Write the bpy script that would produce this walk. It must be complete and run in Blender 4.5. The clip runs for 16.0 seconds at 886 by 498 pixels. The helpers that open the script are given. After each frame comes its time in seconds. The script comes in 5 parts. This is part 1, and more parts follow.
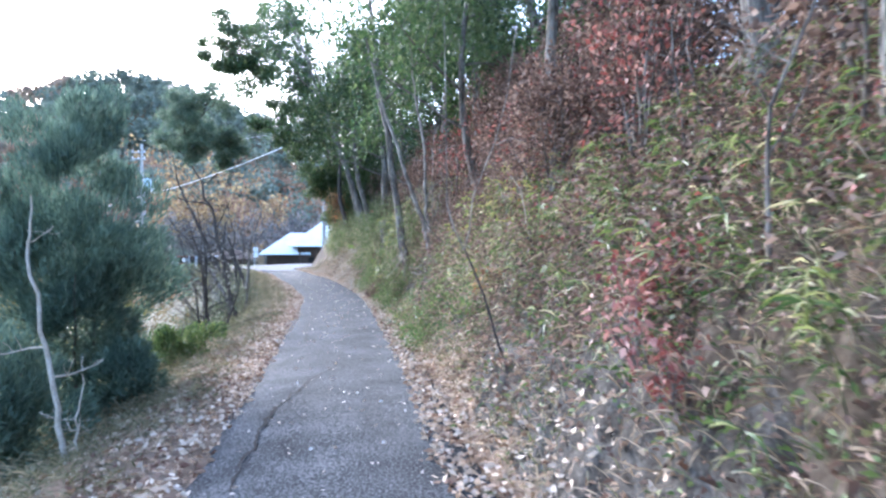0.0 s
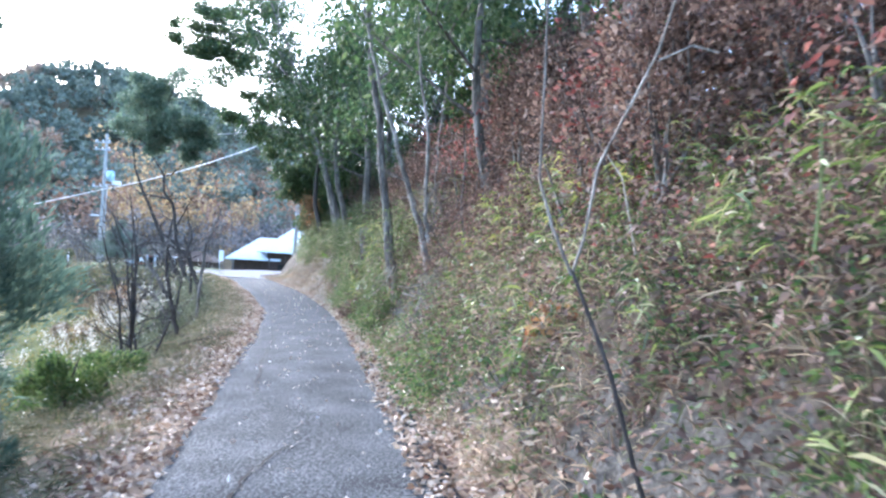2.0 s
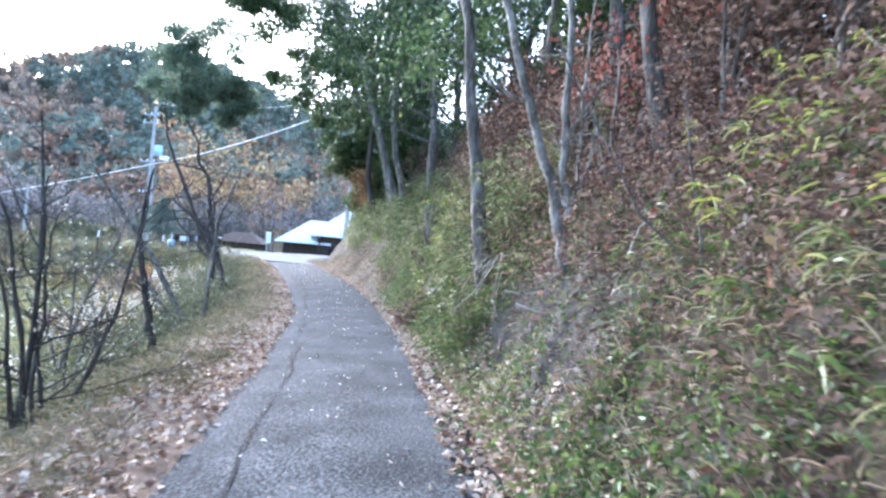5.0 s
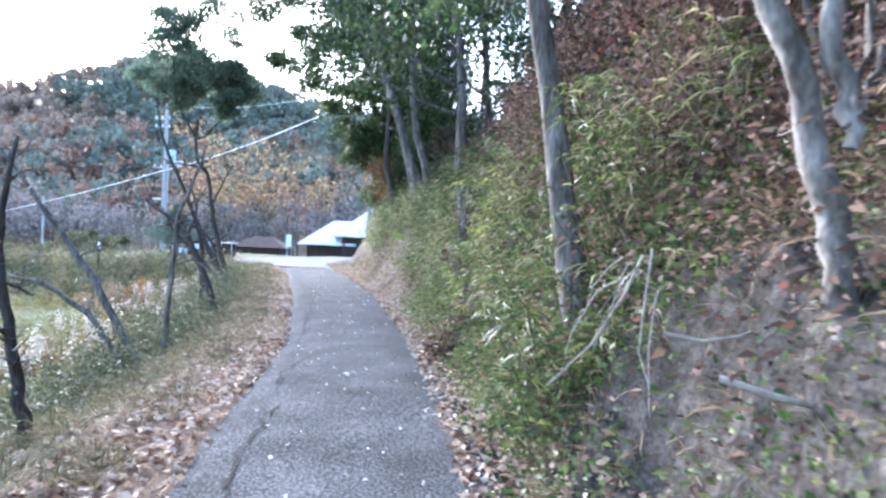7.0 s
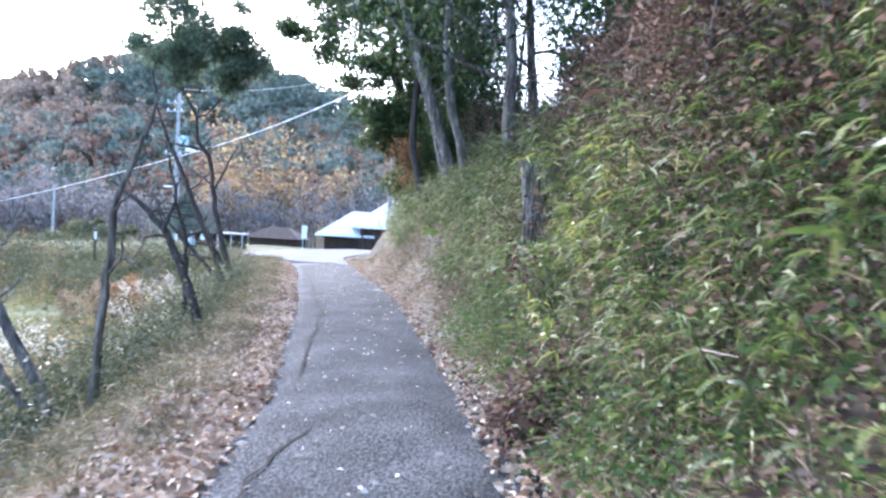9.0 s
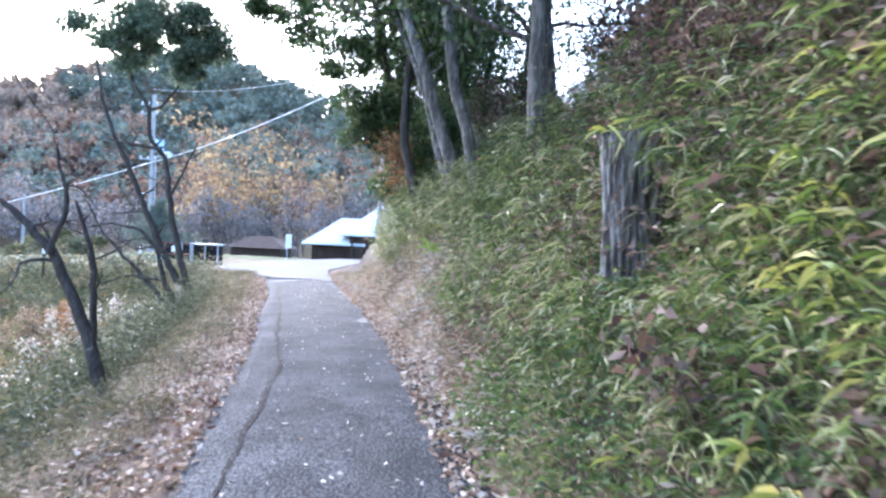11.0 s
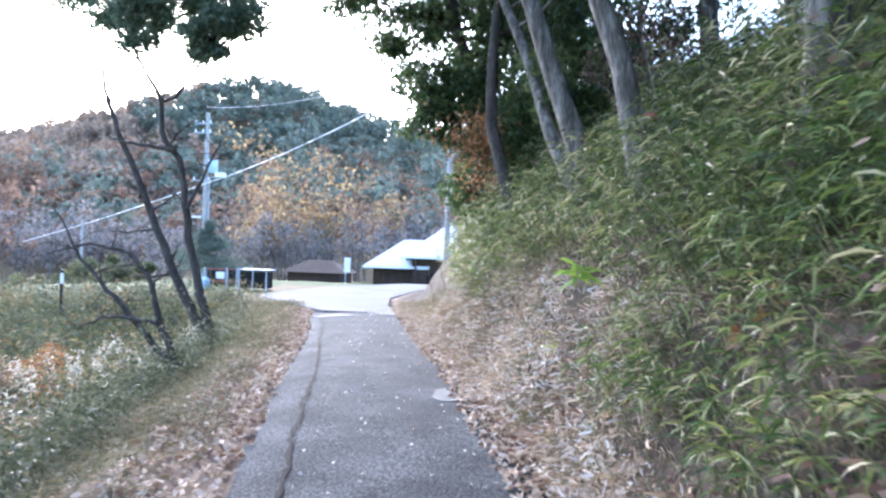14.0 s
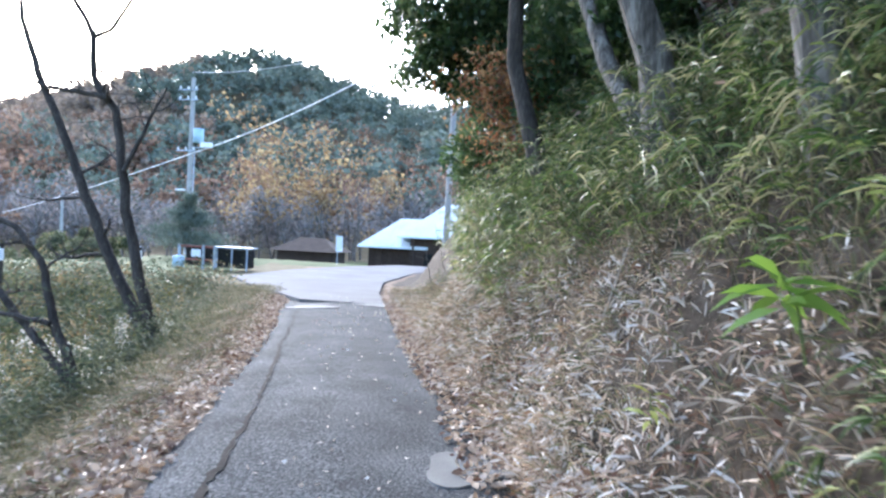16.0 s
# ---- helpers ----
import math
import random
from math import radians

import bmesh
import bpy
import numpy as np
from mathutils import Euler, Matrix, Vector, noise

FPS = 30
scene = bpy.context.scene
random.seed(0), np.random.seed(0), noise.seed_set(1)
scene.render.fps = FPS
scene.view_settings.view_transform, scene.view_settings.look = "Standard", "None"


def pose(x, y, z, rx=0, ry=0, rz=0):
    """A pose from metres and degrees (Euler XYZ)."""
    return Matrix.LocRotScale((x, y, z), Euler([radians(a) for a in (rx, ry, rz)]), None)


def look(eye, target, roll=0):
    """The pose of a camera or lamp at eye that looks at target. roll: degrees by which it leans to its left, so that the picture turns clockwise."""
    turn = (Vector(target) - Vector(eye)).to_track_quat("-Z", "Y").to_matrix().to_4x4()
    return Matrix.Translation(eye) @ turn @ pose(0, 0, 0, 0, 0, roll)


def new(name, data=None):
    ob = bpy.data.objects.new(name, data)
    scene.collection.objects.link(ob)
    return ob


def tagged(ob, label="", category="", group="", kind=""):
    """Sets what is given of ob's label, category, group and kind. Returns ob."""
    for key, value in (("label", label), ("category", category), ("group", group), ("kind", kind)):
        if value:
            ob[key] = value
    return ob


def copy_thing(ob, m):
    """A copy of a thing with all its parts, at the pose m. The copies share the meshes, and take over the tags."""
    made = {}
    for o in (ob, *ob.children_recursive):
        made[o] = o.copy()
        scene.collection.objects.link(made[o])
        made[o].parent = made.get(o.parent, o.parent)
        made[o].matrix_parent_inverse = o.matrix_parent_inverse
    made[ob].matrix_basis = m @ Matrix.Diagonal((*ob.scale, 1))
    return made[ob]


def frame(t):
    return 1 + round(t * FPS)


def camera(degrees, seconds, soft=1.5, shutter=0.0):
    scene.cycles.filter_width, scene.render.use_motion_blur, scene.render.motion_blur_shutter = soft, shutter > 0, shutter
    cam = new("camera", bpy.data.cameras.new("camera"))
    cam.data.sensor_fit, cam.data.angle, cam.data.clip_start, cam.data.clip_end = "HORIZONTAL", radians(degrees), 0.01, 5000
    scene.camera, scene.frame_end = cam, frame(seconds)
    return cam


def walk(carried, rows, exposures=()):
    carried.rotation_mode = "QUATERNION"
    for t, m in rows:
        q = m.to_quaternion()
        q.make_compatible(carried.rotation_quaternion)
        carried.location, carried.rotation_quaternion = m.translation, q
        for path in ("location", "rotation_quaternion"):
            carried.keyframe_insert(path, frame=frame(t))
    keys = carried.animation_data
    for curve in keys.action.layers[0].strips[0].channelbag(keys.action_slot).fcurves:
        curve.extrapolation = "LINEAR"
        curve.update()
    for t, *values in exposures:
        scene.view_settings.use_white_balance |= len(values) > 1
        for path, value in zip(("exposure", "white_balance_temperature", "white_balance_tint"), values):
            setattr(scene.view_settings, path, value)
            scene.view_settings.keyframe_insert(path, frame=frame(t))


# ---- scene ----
cam = camera(66.3, 16.0, 2.5, 0.35)
PATH = [
    (0, (1.064, 0.121, 1.544), (1.066, 2.121, 1.532), -0.0),
    (0.5, (0.876, 0.823, 1.544), (0.888, 2.823, 1.551), 0.8),
    (1, (0.795, 1.55, 1.535), (0.851, 3.549, 1.574), 1.6),
    (1.5, (0.648, 2.315, 1.53), (0.697, 4.314, 1.554), 2.5),
    (2, (0.594, 3.081, 1.527), (0.676, 5.079, 1.563), 3.4),
    (2.5, (0.401, 3.798, 1.512), (0.502, 5.794, 1.568), 4.4),
    (3, (0.342, 4.581, 1.508), (0.457, 6.576, 1.579), 3.5),
    (3.5, (0.182, 5.334, 1.506), (0.262, 7.332, 1.557), 3.4),
    (4, (0.149, 6.15, 1.522), (0.085, 8.149, 1.522), 4.3),
    (4.2, (0.093, 6.467, 1.49), (0.02, 8.465, 1.486), 5.9),
    (6.3, (-0.264, 10.523, 1.415), (-0.323, 12.522, 1.401), 3.9),
    (6.5, (-0.32, 10.83, 1.426), (-0.391, 12.828, 1.409), 3.9),
    (7, (-0.39, 11.588, 1.424), (-0.538, 13.582, 1.399), 2.6),
    (7.5, (-0.56, 12.307, 1.417), (-0.757, 14.297, 1.379), 3.1),
    (8, (-0.655, 13.086, 1.436), (-0.899, 15.071, 1.416), 3.4),
    (8.2, (-0.742, 13.368, 1.411), (-0.986, 15.353, 1.387), 3.7),
    (10.3, (-1.418, 16.966, 1.627), (-1.535, 18.961, 1.543), 2.2),
    (10.5, (-1.455, 17.249, 1.614), (-1.565, 19.244, 1.534), 2.4),
    (11, (-1.602, 18.062, 1.62), (-1.78, 20.054, 1.585), 2.6),
    (11.5, (-1.789, 18.865, 1.602), (-1.972, 20.856, 1.599), 3.3),
    (12, (-1.977, 19.7, 1.596), (-2.219, 21.685, 1.615), 2.2),
    (12.5, (-2.159, 20.424, 1.612), (-2.412, 22.408, 1.642), 1.4),
    (13, (-2.349, 21.253, 1.592), (-2.623, 23.233, 1.651), 0.8),
    (13.5, (-2.535, 22.016, 1.577), (-2.823, 23.995, 1.619), 0.9),
    (14, (-2.776, 22.814, 1.562), (-3.137, 24.781, 1.585), 1.8),
    (14.5, (-2.937, 23.587, 1.55), (-3.263, 25.56, 1.573), 2.4),
    (15, (-3.114, 24.333, 1.567), (-3.454, 26.304, 1.569), 1.7),
    (15.5, (-3.188, 25.055, 1.6), (-3.56, 27.02, 1.57), 0.9),
    (16, (-3.372, 25.773, 1.591), (-3.726, 27.741, 1.555), 2.9),
]
walk(cam, [(t, look(eye, target, roll)) for t, eye, target, roll in PATH], [(0, 2.93, 5400, 15), (2.5, 3.04, 5350, 13), (8, 3.02, 5440, 17), (10.5, 3.04, 5480, 19), (13.5, 3.05, 5500, 18), (16, 2.7, 5550, 12)])

# ---- world, sun, exposure ----
world = bpy.data.worlds.new("sky")
scene.world = world
world.use_nodes = True
wn = world.node_tree.nodes
sky = wn.new("ShaderNodeTexSky")
sky.sky_type = "NISHITA"
sky.sun_disc = False
SUN_EL, SUN_AZ = 24.0, -38.0  # elevation, and azimuth from +y towards +x
sky.sun_elevation, sky.sun_rotation = radians(SUN_EL), radians(SUN_AZ)
sky.air_density, sky.dust_density, sky.ozone_density = 1.0, 2.0, 1.0
wn["Background"].inputs["Strength"].default_value = 0.15
world.node_tree.links.new(sky.outputs[0], wn["Background"].inputs[0])
sun = new("sun", bpy.data.lights.new("sun", "SUN"))
sun.data.energy, sun.data.angle, sun.data.color = 1.3, radians(25), (1.0, 0.98, 0.95)
sd = Vector((math.sin(radians(SUN_AZ)) * math.cos(radians(SUN_EL)), math.cos(radians(SUN_AZ)) * math.cos(radians(SUN_EL)), math.sin(radians(SUN_EL))))
sun.matrix_world = look((0, 0, 40), Vector((0, 0, 40)) - sd)

# ---- materials ----
MATS = {}


def ramp_node(nt, cols):
    r = nt.nodes.new("ShaderNodeValToRGB")
    el = r.color_ramp.elements
    while len(el) < len(cols):
        el.new(0.5)
    for i, c in enumerate(cols):
        el[i].position = i / max(1, len(cols) - 1)
        el[i].color = (*c, 1)
    return r


def surface(name, cols, rough=0.85, scale=6.0, fine=60.0, bump=0.3, metal=0.0, spread=1.0, mix=0.5, stretch=1.0):
    """Colour from two sizes of noise in world metres, with fine relief."""
    if name in MATS:
        return MATS[name]
    m = bpy.data.materials.new(name)
    m.use_nodes = True
    nt = m.node_tree
    b = nt.nodes["Principled BSDF"]
    tc = nt.nodes.new("ShaderNodeTexCoord")
    n1, n2 = nt.nodes.new("ShaderNodeTexNoise"), nt.nodes.new("ShaderNodeTexNoise")
    n1.inputs["Scale"].default_value, n2.inputs["Scale"].default_value = scale, fine
    n1.inputs["Detail"].default_value, n2.inputs["Detail"].default_value = 5, 4
    mp = nt.nodes.new("ShaderNodeMapping")
    mp.inputs["Scale"].default_value = (1, 1, stretch)
    nt.links.new(tc.outputs["Object"], mp.inputs["Vector"])
    for n in (n1, n2):
        nt.links.new(mp.outputs[0], n.inputs["Vector"])
    mx = nt.nodes.new("ShaderNodeMix")
    mx.inputs[0].default_value = mix
    nt.links.new(n1.outputs["Fac"], mx.inputs[2])
    nt.links.new(n2.outputs["Fac"], mx.inputs[3])
    mr = nt.nodes.new("ShaderNodeMapRange")
    mr.inputs[1].default_value, mr.inputs[2].default_value = 0.5 - 0.2 / spread, 0.5 + 0.2 / spread
    nt.links.new(mx.outputs[0], mr.inputs[0])
    r = ramp_node(nt, cols)
    nt.links.new(mr.outputs[0], r.inputs[0])
    nt.links.new(r.outputs[0], b.inputs["Base Color"])
    b.inputs["Roughness"].default_value, b.inputs["Metallic"].default_value = rough, metal
    b.inputs["Specular IOR Level"].default_value = 0.08 if rough >= 0.9 else 0.3
    if bump:
        bp = nt.nodes.new("ShaderNodeBump")
        bp.inputs["Strength"].default_value, bp.inputs["Distance"].default_value = bump, 0.02
        nt.links.new(mx.outputs[0], bp.inputs["Height"])
        nt.links.new(bp.outputs[0], b.inputs["Normal"])
    MATS[name] = m
    return m


def leafy(name, cols, rough=0.55, through_light=0.35):
    """Leaves: each one takes its own colour, and lets some light through."""
    m = bpy.data.materials.new(name)
    m.use_nodes = True
    nt = m.node_tree
    b = nt.nodes["Principled BSDF"]
    g = nt.nodes.new("ShaderNodeNewGeometry")
    tc, n1 = nt.nodes.new("ShaderNodeTexCoord"), nt.nodes.new("ShaderNodeTexNoise")
    n1.inputs["Scale"].default_value = 0.9
    nt.links.new(tc.outputs["Object"], n1.inputs["Vector"])
    ad = nt.nodes.new("ShaderNodeMath")
    ad.operation = "MULTIPLY_ADD"
    ad.inputs[1].default_value, ad.inputs[2].default_value = 1.2, -0.6
    nt.links.new(n1.outputs["Fac"], ad.inputs[0])
    sm = nt.nodes.new("ShaderNodeMath")
    nt.links.new(g.outputs["Random Per Island"], sm.inputs[0])
    nt.links.new(ad.outputs[0], sm.inputs[1])
    r = ramp_node(nt, cols)
    nt.links.new(sm.outputs[0], r.inputs[0])
    nt.links.new(r.outputs[0], b.inputs["Base Color"])
    b.inputs["Roughness"].default_value = rough
    b.inputs["Specular IOR Level"].default_value = 0.35
    t = nt.nodes.new("ShaderNodeBsdfTranslucent")
    nt.links.new(r.outputs[0], t.inputs["Color"])
    ms = nt.nodes.new("ShaderNodeMixShader")
    ms.inputs[0].default_value = through_light
    nt.links.new(b.outputs[0], ms.inputs[1])
    nt.links.new(t.outputs[0], ms.inputs[2])
    nt.links.new(ms.outputs[0], nt.nodes["Material Output"].inputs[0])
    MATS[name] = m
    return m


ASPHALT = surface("asphalt", [(0.02, 0.0215, 0.0225), (0.054, 0.0565, 0.0585), (0.142, 0.146, 0.147)], 0.9, 1.6, 48, 1.0, mix=0.75, spread=1.9)
ASPHALT_PALE = surface("worn_asphalt", [(0.09, 0.09, 0.093), (0.13, 0.13, 0.132), (0.18, 0.178, 0.176)], 0.9, 0.7, 60, 0.3)
CRACK = surface("crack_dirt", [(0.02, 0.018, 0.015), (0.05, 0.045, 0.04)], 0.95, 20, 90, 0.5)
CONCRETE = surface("concrete_patch", [(0.09, 0.09, 0.086), (0.125, 0.125, 0.12), (0.17, 0.17, 0.163)], 0.85, 3, 70, 0.3)
LITTER_SOIL = surface("litter_soil", [(0.07, 0.05, 0.035), (0.16, 0.115, 0.08), (0.26, 0.2, 0.15)], 0.95, 5, 45, 0.8)
# Bank soil, its colour darkened to deepen the shaded gaps between plants
BANK_SOIL_SHADED = surface("shaded_bank_soil", [(0.022, 0.017, 0.012), (0.06, 0.046, 0.033), (0.13, 0.108, 0.085)], 0.95, 3, 30, 0.9)
PALE_EARTH = surface("pale_earth", [(0.018, 0.015, 0.012), (0.06, 0.053, 0.045), (0.13, 0.12, 0.106)], 0.95, 9, 45, 1.0, spread=1.3)
FIELD = surface("field_grass", [(0.035, 0.05, 0.02), (0.07, 0.088, 0.036), (0.12, 0.125, 0.058)], 0.95, 0.6, 12, 0.5)
VERGE = surface("dry_verge", [(0.05, 0.047, 0.024), (0.12, 0.1, 0.055), (0.22, 0.18, 0.11)], 0.95, 2, 40, 0.7)
WOODFLOOR = surface("wood_floor", [(0.05, 0.045, 0.025), (0.1, 0.08, 0.045), (0.14, 0.1, 0.06)], 0.95, 0.3, 6, 0.5)
BARK_GREY = surface("grey_bark", [(0.045, 0.039, 0.034), (0.125, 0.112, 0.098), (0.27, 0.25, 0.225)], 0.9, 12, 45, 1.0, spread=1.4, mix=0.4, stretch=0.18)
BARK_FURROW = surface("furrowed_bark", [(0.03, 0.025, 0.022), (0.12, 0.105, 0.092), (0.3, 0.28, 0.255)], 0.9, 22, 60, 1.0, spread=1.8, mix=0.35, stretch=0.16)
BARK_PALE = surface("pale_bark", [(0.06, 0.05, 0.042), (0.18, 0.16, 0.135), (0.34, 0.315, 0.28)], 0.85, 9, 45, 0.9, spread=1.5, mix=0.35, stretch=0.4)
BARK_DARK = surface("dark_bark", [(0.025, 0.022, 0.02), (0.06, 0.052, 0.046), (0.12, 0.105, 0.095)], 0.9, 8, 50, 0.9, stretch=0.18)
TWIG = surface("dead_wood", [(0.2, 0.17, 0.13), (0.34, 0.3, 0.25), (0.48, 0.44, 0.38)], 0.9, 10, 60, 0.6)
ROOF = surface("pale_metal_roof", [(0.55, 0.58, 0.6), (0.7, 0.73, 0.75), (0.8, 0.82, 0.83)], 0.5, 0.5, 8, 0.1)
TIMBER = surface("dark_timber", [(0.03, 0.019, 0.014), (0.052, 0.033, 0.024), (0.08, 0.054, 0.04)], 0.85, 2, 30, 0.4)
# Near-black stand-in for the shade inside the doorway and the cage
DARK = surface("dark_inside", [(0.012, 0.011, 0.01), (0.03, 0.028, 0.026)], 0.95, 4, 30, 0.2)
POLE_MAT = surface("pole_concrete", [(0.24, 0.235, 0.23), (0.33, 0.325, 0.315), (0.4, 0.39, 0.38)], 0.85, 2, 40, 0.2)
WHITE = surface("white_paint", [(0.68, 0.69, 0.7), (0.78, 0.79, 0.8), (0.84, 0.85, 0.85)], 0.6, 3, 40, 0.1)
GREY_METAL = surface("grey_metal", [(0.28, 0.32, 0.36), (0.36, 0.4, 0.45), (0.45, 0.5, 0.55)], 0.5, 3, 40, 0.1)
BLUE_METAL = surface("pale_blue_steel", [(0.3, 0.42, 0.52), (0.38, 0.52, 0.62), (0.48, 0.6, 0.68)], 0.5, 3, 40, 0.1)
RUST_RED = surface("rusty_red_steel", [(0.14, 0.05, 0.04), (0.24, 0.09, 0.07), (0.3, 0.13, 0.1)], 0.8, 6, 40, 0.3)
PINK = surface("pink_tape", [(0.65, 0.1, 0.16), (0.75, 0.16, 0.22)], 0.5, 10, 60, 0.1)
L_OAK = leafy("evergreen_leaf", [(0.024, 0.048, 0.02), (0.045, 0.082, 0.028), (0.075, 0.115, 0.04), (0.115, 0.135, 0.055)], 0.4, 0.4)
L_TALL = leafy("hazel_green_leaf", [(0.03, 0.06, 0.025), (0.055, 0.1, 0.035), (0.09, 0.14, 0.05), (0.13, 0.16, 0.07)], 0.5, 0.4)
# Paler, greyer leaf green: haze is put into this crown's colour
L_HAZEL = leafy("hazed_green_leaf", [(0.06, 0.1, 0.065), (0.1, 0.15, 0.095), (0.15, 0.2, 0.13), (0.2, 0.23, 0.16)], 0.5, 0.5)
L_BROWN = leafy("brown_leaf", [(0.042, 0.026, 0.02), (0.105, 0.064, 0.048), (0.175, 0.112, 0.083), (0.29, 0.21, 0.16)], 0.7, 0.35)
L_RED = leafy("red_leaf", [(0.13, 0.035, 0.03), (0.21, 0.065, 0.052), (0.28, 0.12, 0.095), (0.34, 0.2, 0.16)], 0.6, 0.4)
L_ORANGE = leafy("orange_leaf", [(0.16, 0.06, 0.03), (0.25, 0.11, 0.05), (0.32, 0.18, 0.075), (0.36, 0.25, 0.12)], 0.6, 0.4)
L_SASA = leafy("bamboo_grass_leaf", [(0.028, 0.052, 0.014), (0.058, 0.1, 0.023), (0.115, 0.16, 0.038), (0.22, 0.25, 0.075), (0.4, 0.36, 0.2)], 0.45, 0.4)
# Copy of the bamboo grass leaf, darkened for the shade under the trees
L_SASA_SHADED = leafy("shaded_bamboo_leaf", [(0.02, 0.037, 0.012), (0.042, 0.07, 0.02), (0.08, 0.112, 0.032), (0.16, 0.175, 0.065), (0.36, 0.33, 0.2)], 0.45, 0.4)
L_SCRUB = leafy("scrub_leaf", [(0.04, 0.052, 0.027), (0.07, 0.085, 0.043), (0.12, 0.13, 0.07), (0.19, 0.175, 0.11)], 0.6, 0.3)
L_BUSH = leafy("bush_leaf", [(0.035, 0.065, 0.02), (0.07, 0.12, 0.033), (0.13, 0.18, 0.05), (0.2, 0.21, 0.085)], 0.5, 0.35)
L_GRASS = leafy("grass_blade", [(0.045, 0.062, 0.025), (0.085, 0.1, 0.04), (0.14, 0.14, 0.065), (0.23, 0.2, 0.12)], 0.6, 0.4)
L_FIELD = leafy("field_blade", [(0.06, 0.075, 0.02), (0.12, 0.125, 0.03), (0.2, 0.17, 0.05), (0.27, 0.21, 0.08)], 0.8, 0.3)
L_STRAW = leafy("dry_grass_blade", [(0.1, 0.07, 0.042), (0.19, 0.14, 0.088), (0.3, 0.23, 0.15), (0.44, 0.36, 0.26)], 0.7, 0.35)
L_DRYWEED = leafy("rusty_weed_leaf", [(0.09, 0.055, 0.03), (0.17, 0.11, 0.055), (0.27, 0.19, 0.085), (0.36, 0.28, 0.15)], 0.7, 0.35)
L_LITTER = leafy("fallen_leaf", [(0.13, 0.065, 0.042), (0.26, 0.17, 0.112), (0.42, 0.305, 0.21), (0.5, 0.4, 0.3), (0.6, 0.5, 0.4)], 0.7, 0.15)
# Needle green is lightened beyond its own tone to stand in for haze
L_PINE = leafy("needle", [(0.05, 0.088, 0.062), (0.095, 0.145, 0.105), (0.15, 0.21, 0.15)], 0.6, 0.45)
L_PALE = leafy("pale_fallen_leaf", [(0.3, 0.24, 0.19), (0.5, 0.44, 0.38), (0.66, 0.62, 0.56)], 0.7, 0.1)
L_YELLOW = leafy("yellow_green_leaf", [(0.1, 0.16, 0.03), (0.21, 0.27, 0.05), (0.36, 0.36, 0.09), (0.5, 0.45, 0.14)], 0.5, 0.4)
L_VERGE = leafy("verge_blade", [(0.05, 0.055, 0.024), (0.1, 0.1, 0.045), (0.18, 0.155, 0.085), (0.3, 0.25, 0.16)], 0.7, 0.3)
L_FRESH = leafy("fresh_bamboo_leaf", [(0.1, 0.19, 0.03), (0.18, 0.29, 0.045), (0.3, 0.38, 0.08)], 0.45, 0.4)
L_ROSE = leafy("rose_red_leaf", [(0.16, 0.065, 0.055), (0.29, 0.135, 0.115), (0.42, 0.21, 0.18), (0.52, 0.34, 0.29)], 0.6, 0.4)
L_PLUME = leafy("pale_plume", [(0.36, 0.33, 0.27), (0.48, 0.45, 0.38), (0.58, 0.55, 0.48)], 0.8, 0.4)
# Far evergreens and bare twigs have haze mixed into their colour
F_GREEN = leafy("hazed_far_evergreen", [(0.095, 0.12, 0.095), (0.135, 0.165, 0.13), (0.185, 0.21, 0.16)], 0.7, 0.2)
F_BARE = leafy("hazed_far_twig", [(0.12, 0.12, 0.122), (0.18, 0.17, 0.168), (0.24, 0.22, 0.205), (0.29, 0.25, 0.22)], 0.9, 0.3)
F_OCHRE = leafy("far_ochre_leaf", [(0.16, 0.10, 0.06), (0.24, 0.16, 0.085), (0.33, 0.235, 0.12), (0.4, 0.31, 0.16)], 0.7, 0.4)
# Russet and pale brown are lightened too, for haze and sky glare
F_RUSSET = leafy("far_russet_leaf", [(0.16, 0.1, 0.07), (0.24, 0.15, 0.1), (0.32, 0.21, 0.145)], 0.8, 0.3)
F_TAN = leafy("far_pale_brown_leaf", [(0.17, 0.14, 0.115), (0.24, 0.19, 0.15), (0.31, 0.245, 0.19), (0.34, 0.25, 0.16)], 0.8, 0.3)

# ---- mesh helpers ----


def raw_mesh(name, v, f):
    """A mesh from an array of corners and one array of equal-sided faces."""
    v, f = np.asarray(v, float), np.asarray(f, int)
    me = bpy.data.meshes.new(name)
    k = f.shape[1]
    me.vertices.add(len(v))
    me.vertices.foreach_set("co", v.astype(np.float32).ravel())
    me.loops.add(f.size)
    me.loops.foreach_set("vertex_index", f.astype(np.int32).ravel())
    me.polygons.add(len(f))
    me.polygons.foreach_set("loop_start", np.arange(0, f.size, k, dtype=np.int32))
    me.update(calc_edges=True)
    return me


def part(name, data, material, parent=None, label=""):
    if isinstance(data, bmesh.types.BMesh):
        me = bpy.data.meshes.new(name)
        data.to_mesh(me)
        data.free()
    else:
        me = data
    if not me.materials:
        me.materials.append(material)
    ob = new(name, me)
    if parent is not None:
        ob.parent = parent
    if label:
        ob["label"] = label
    return ob


def thing(name, x, y, z, label, category, group=""):
    e = new(name)
    e.location = (x, y, z)
    e.empty_display_size = 0.1
    return tagged(e, label, category, group)


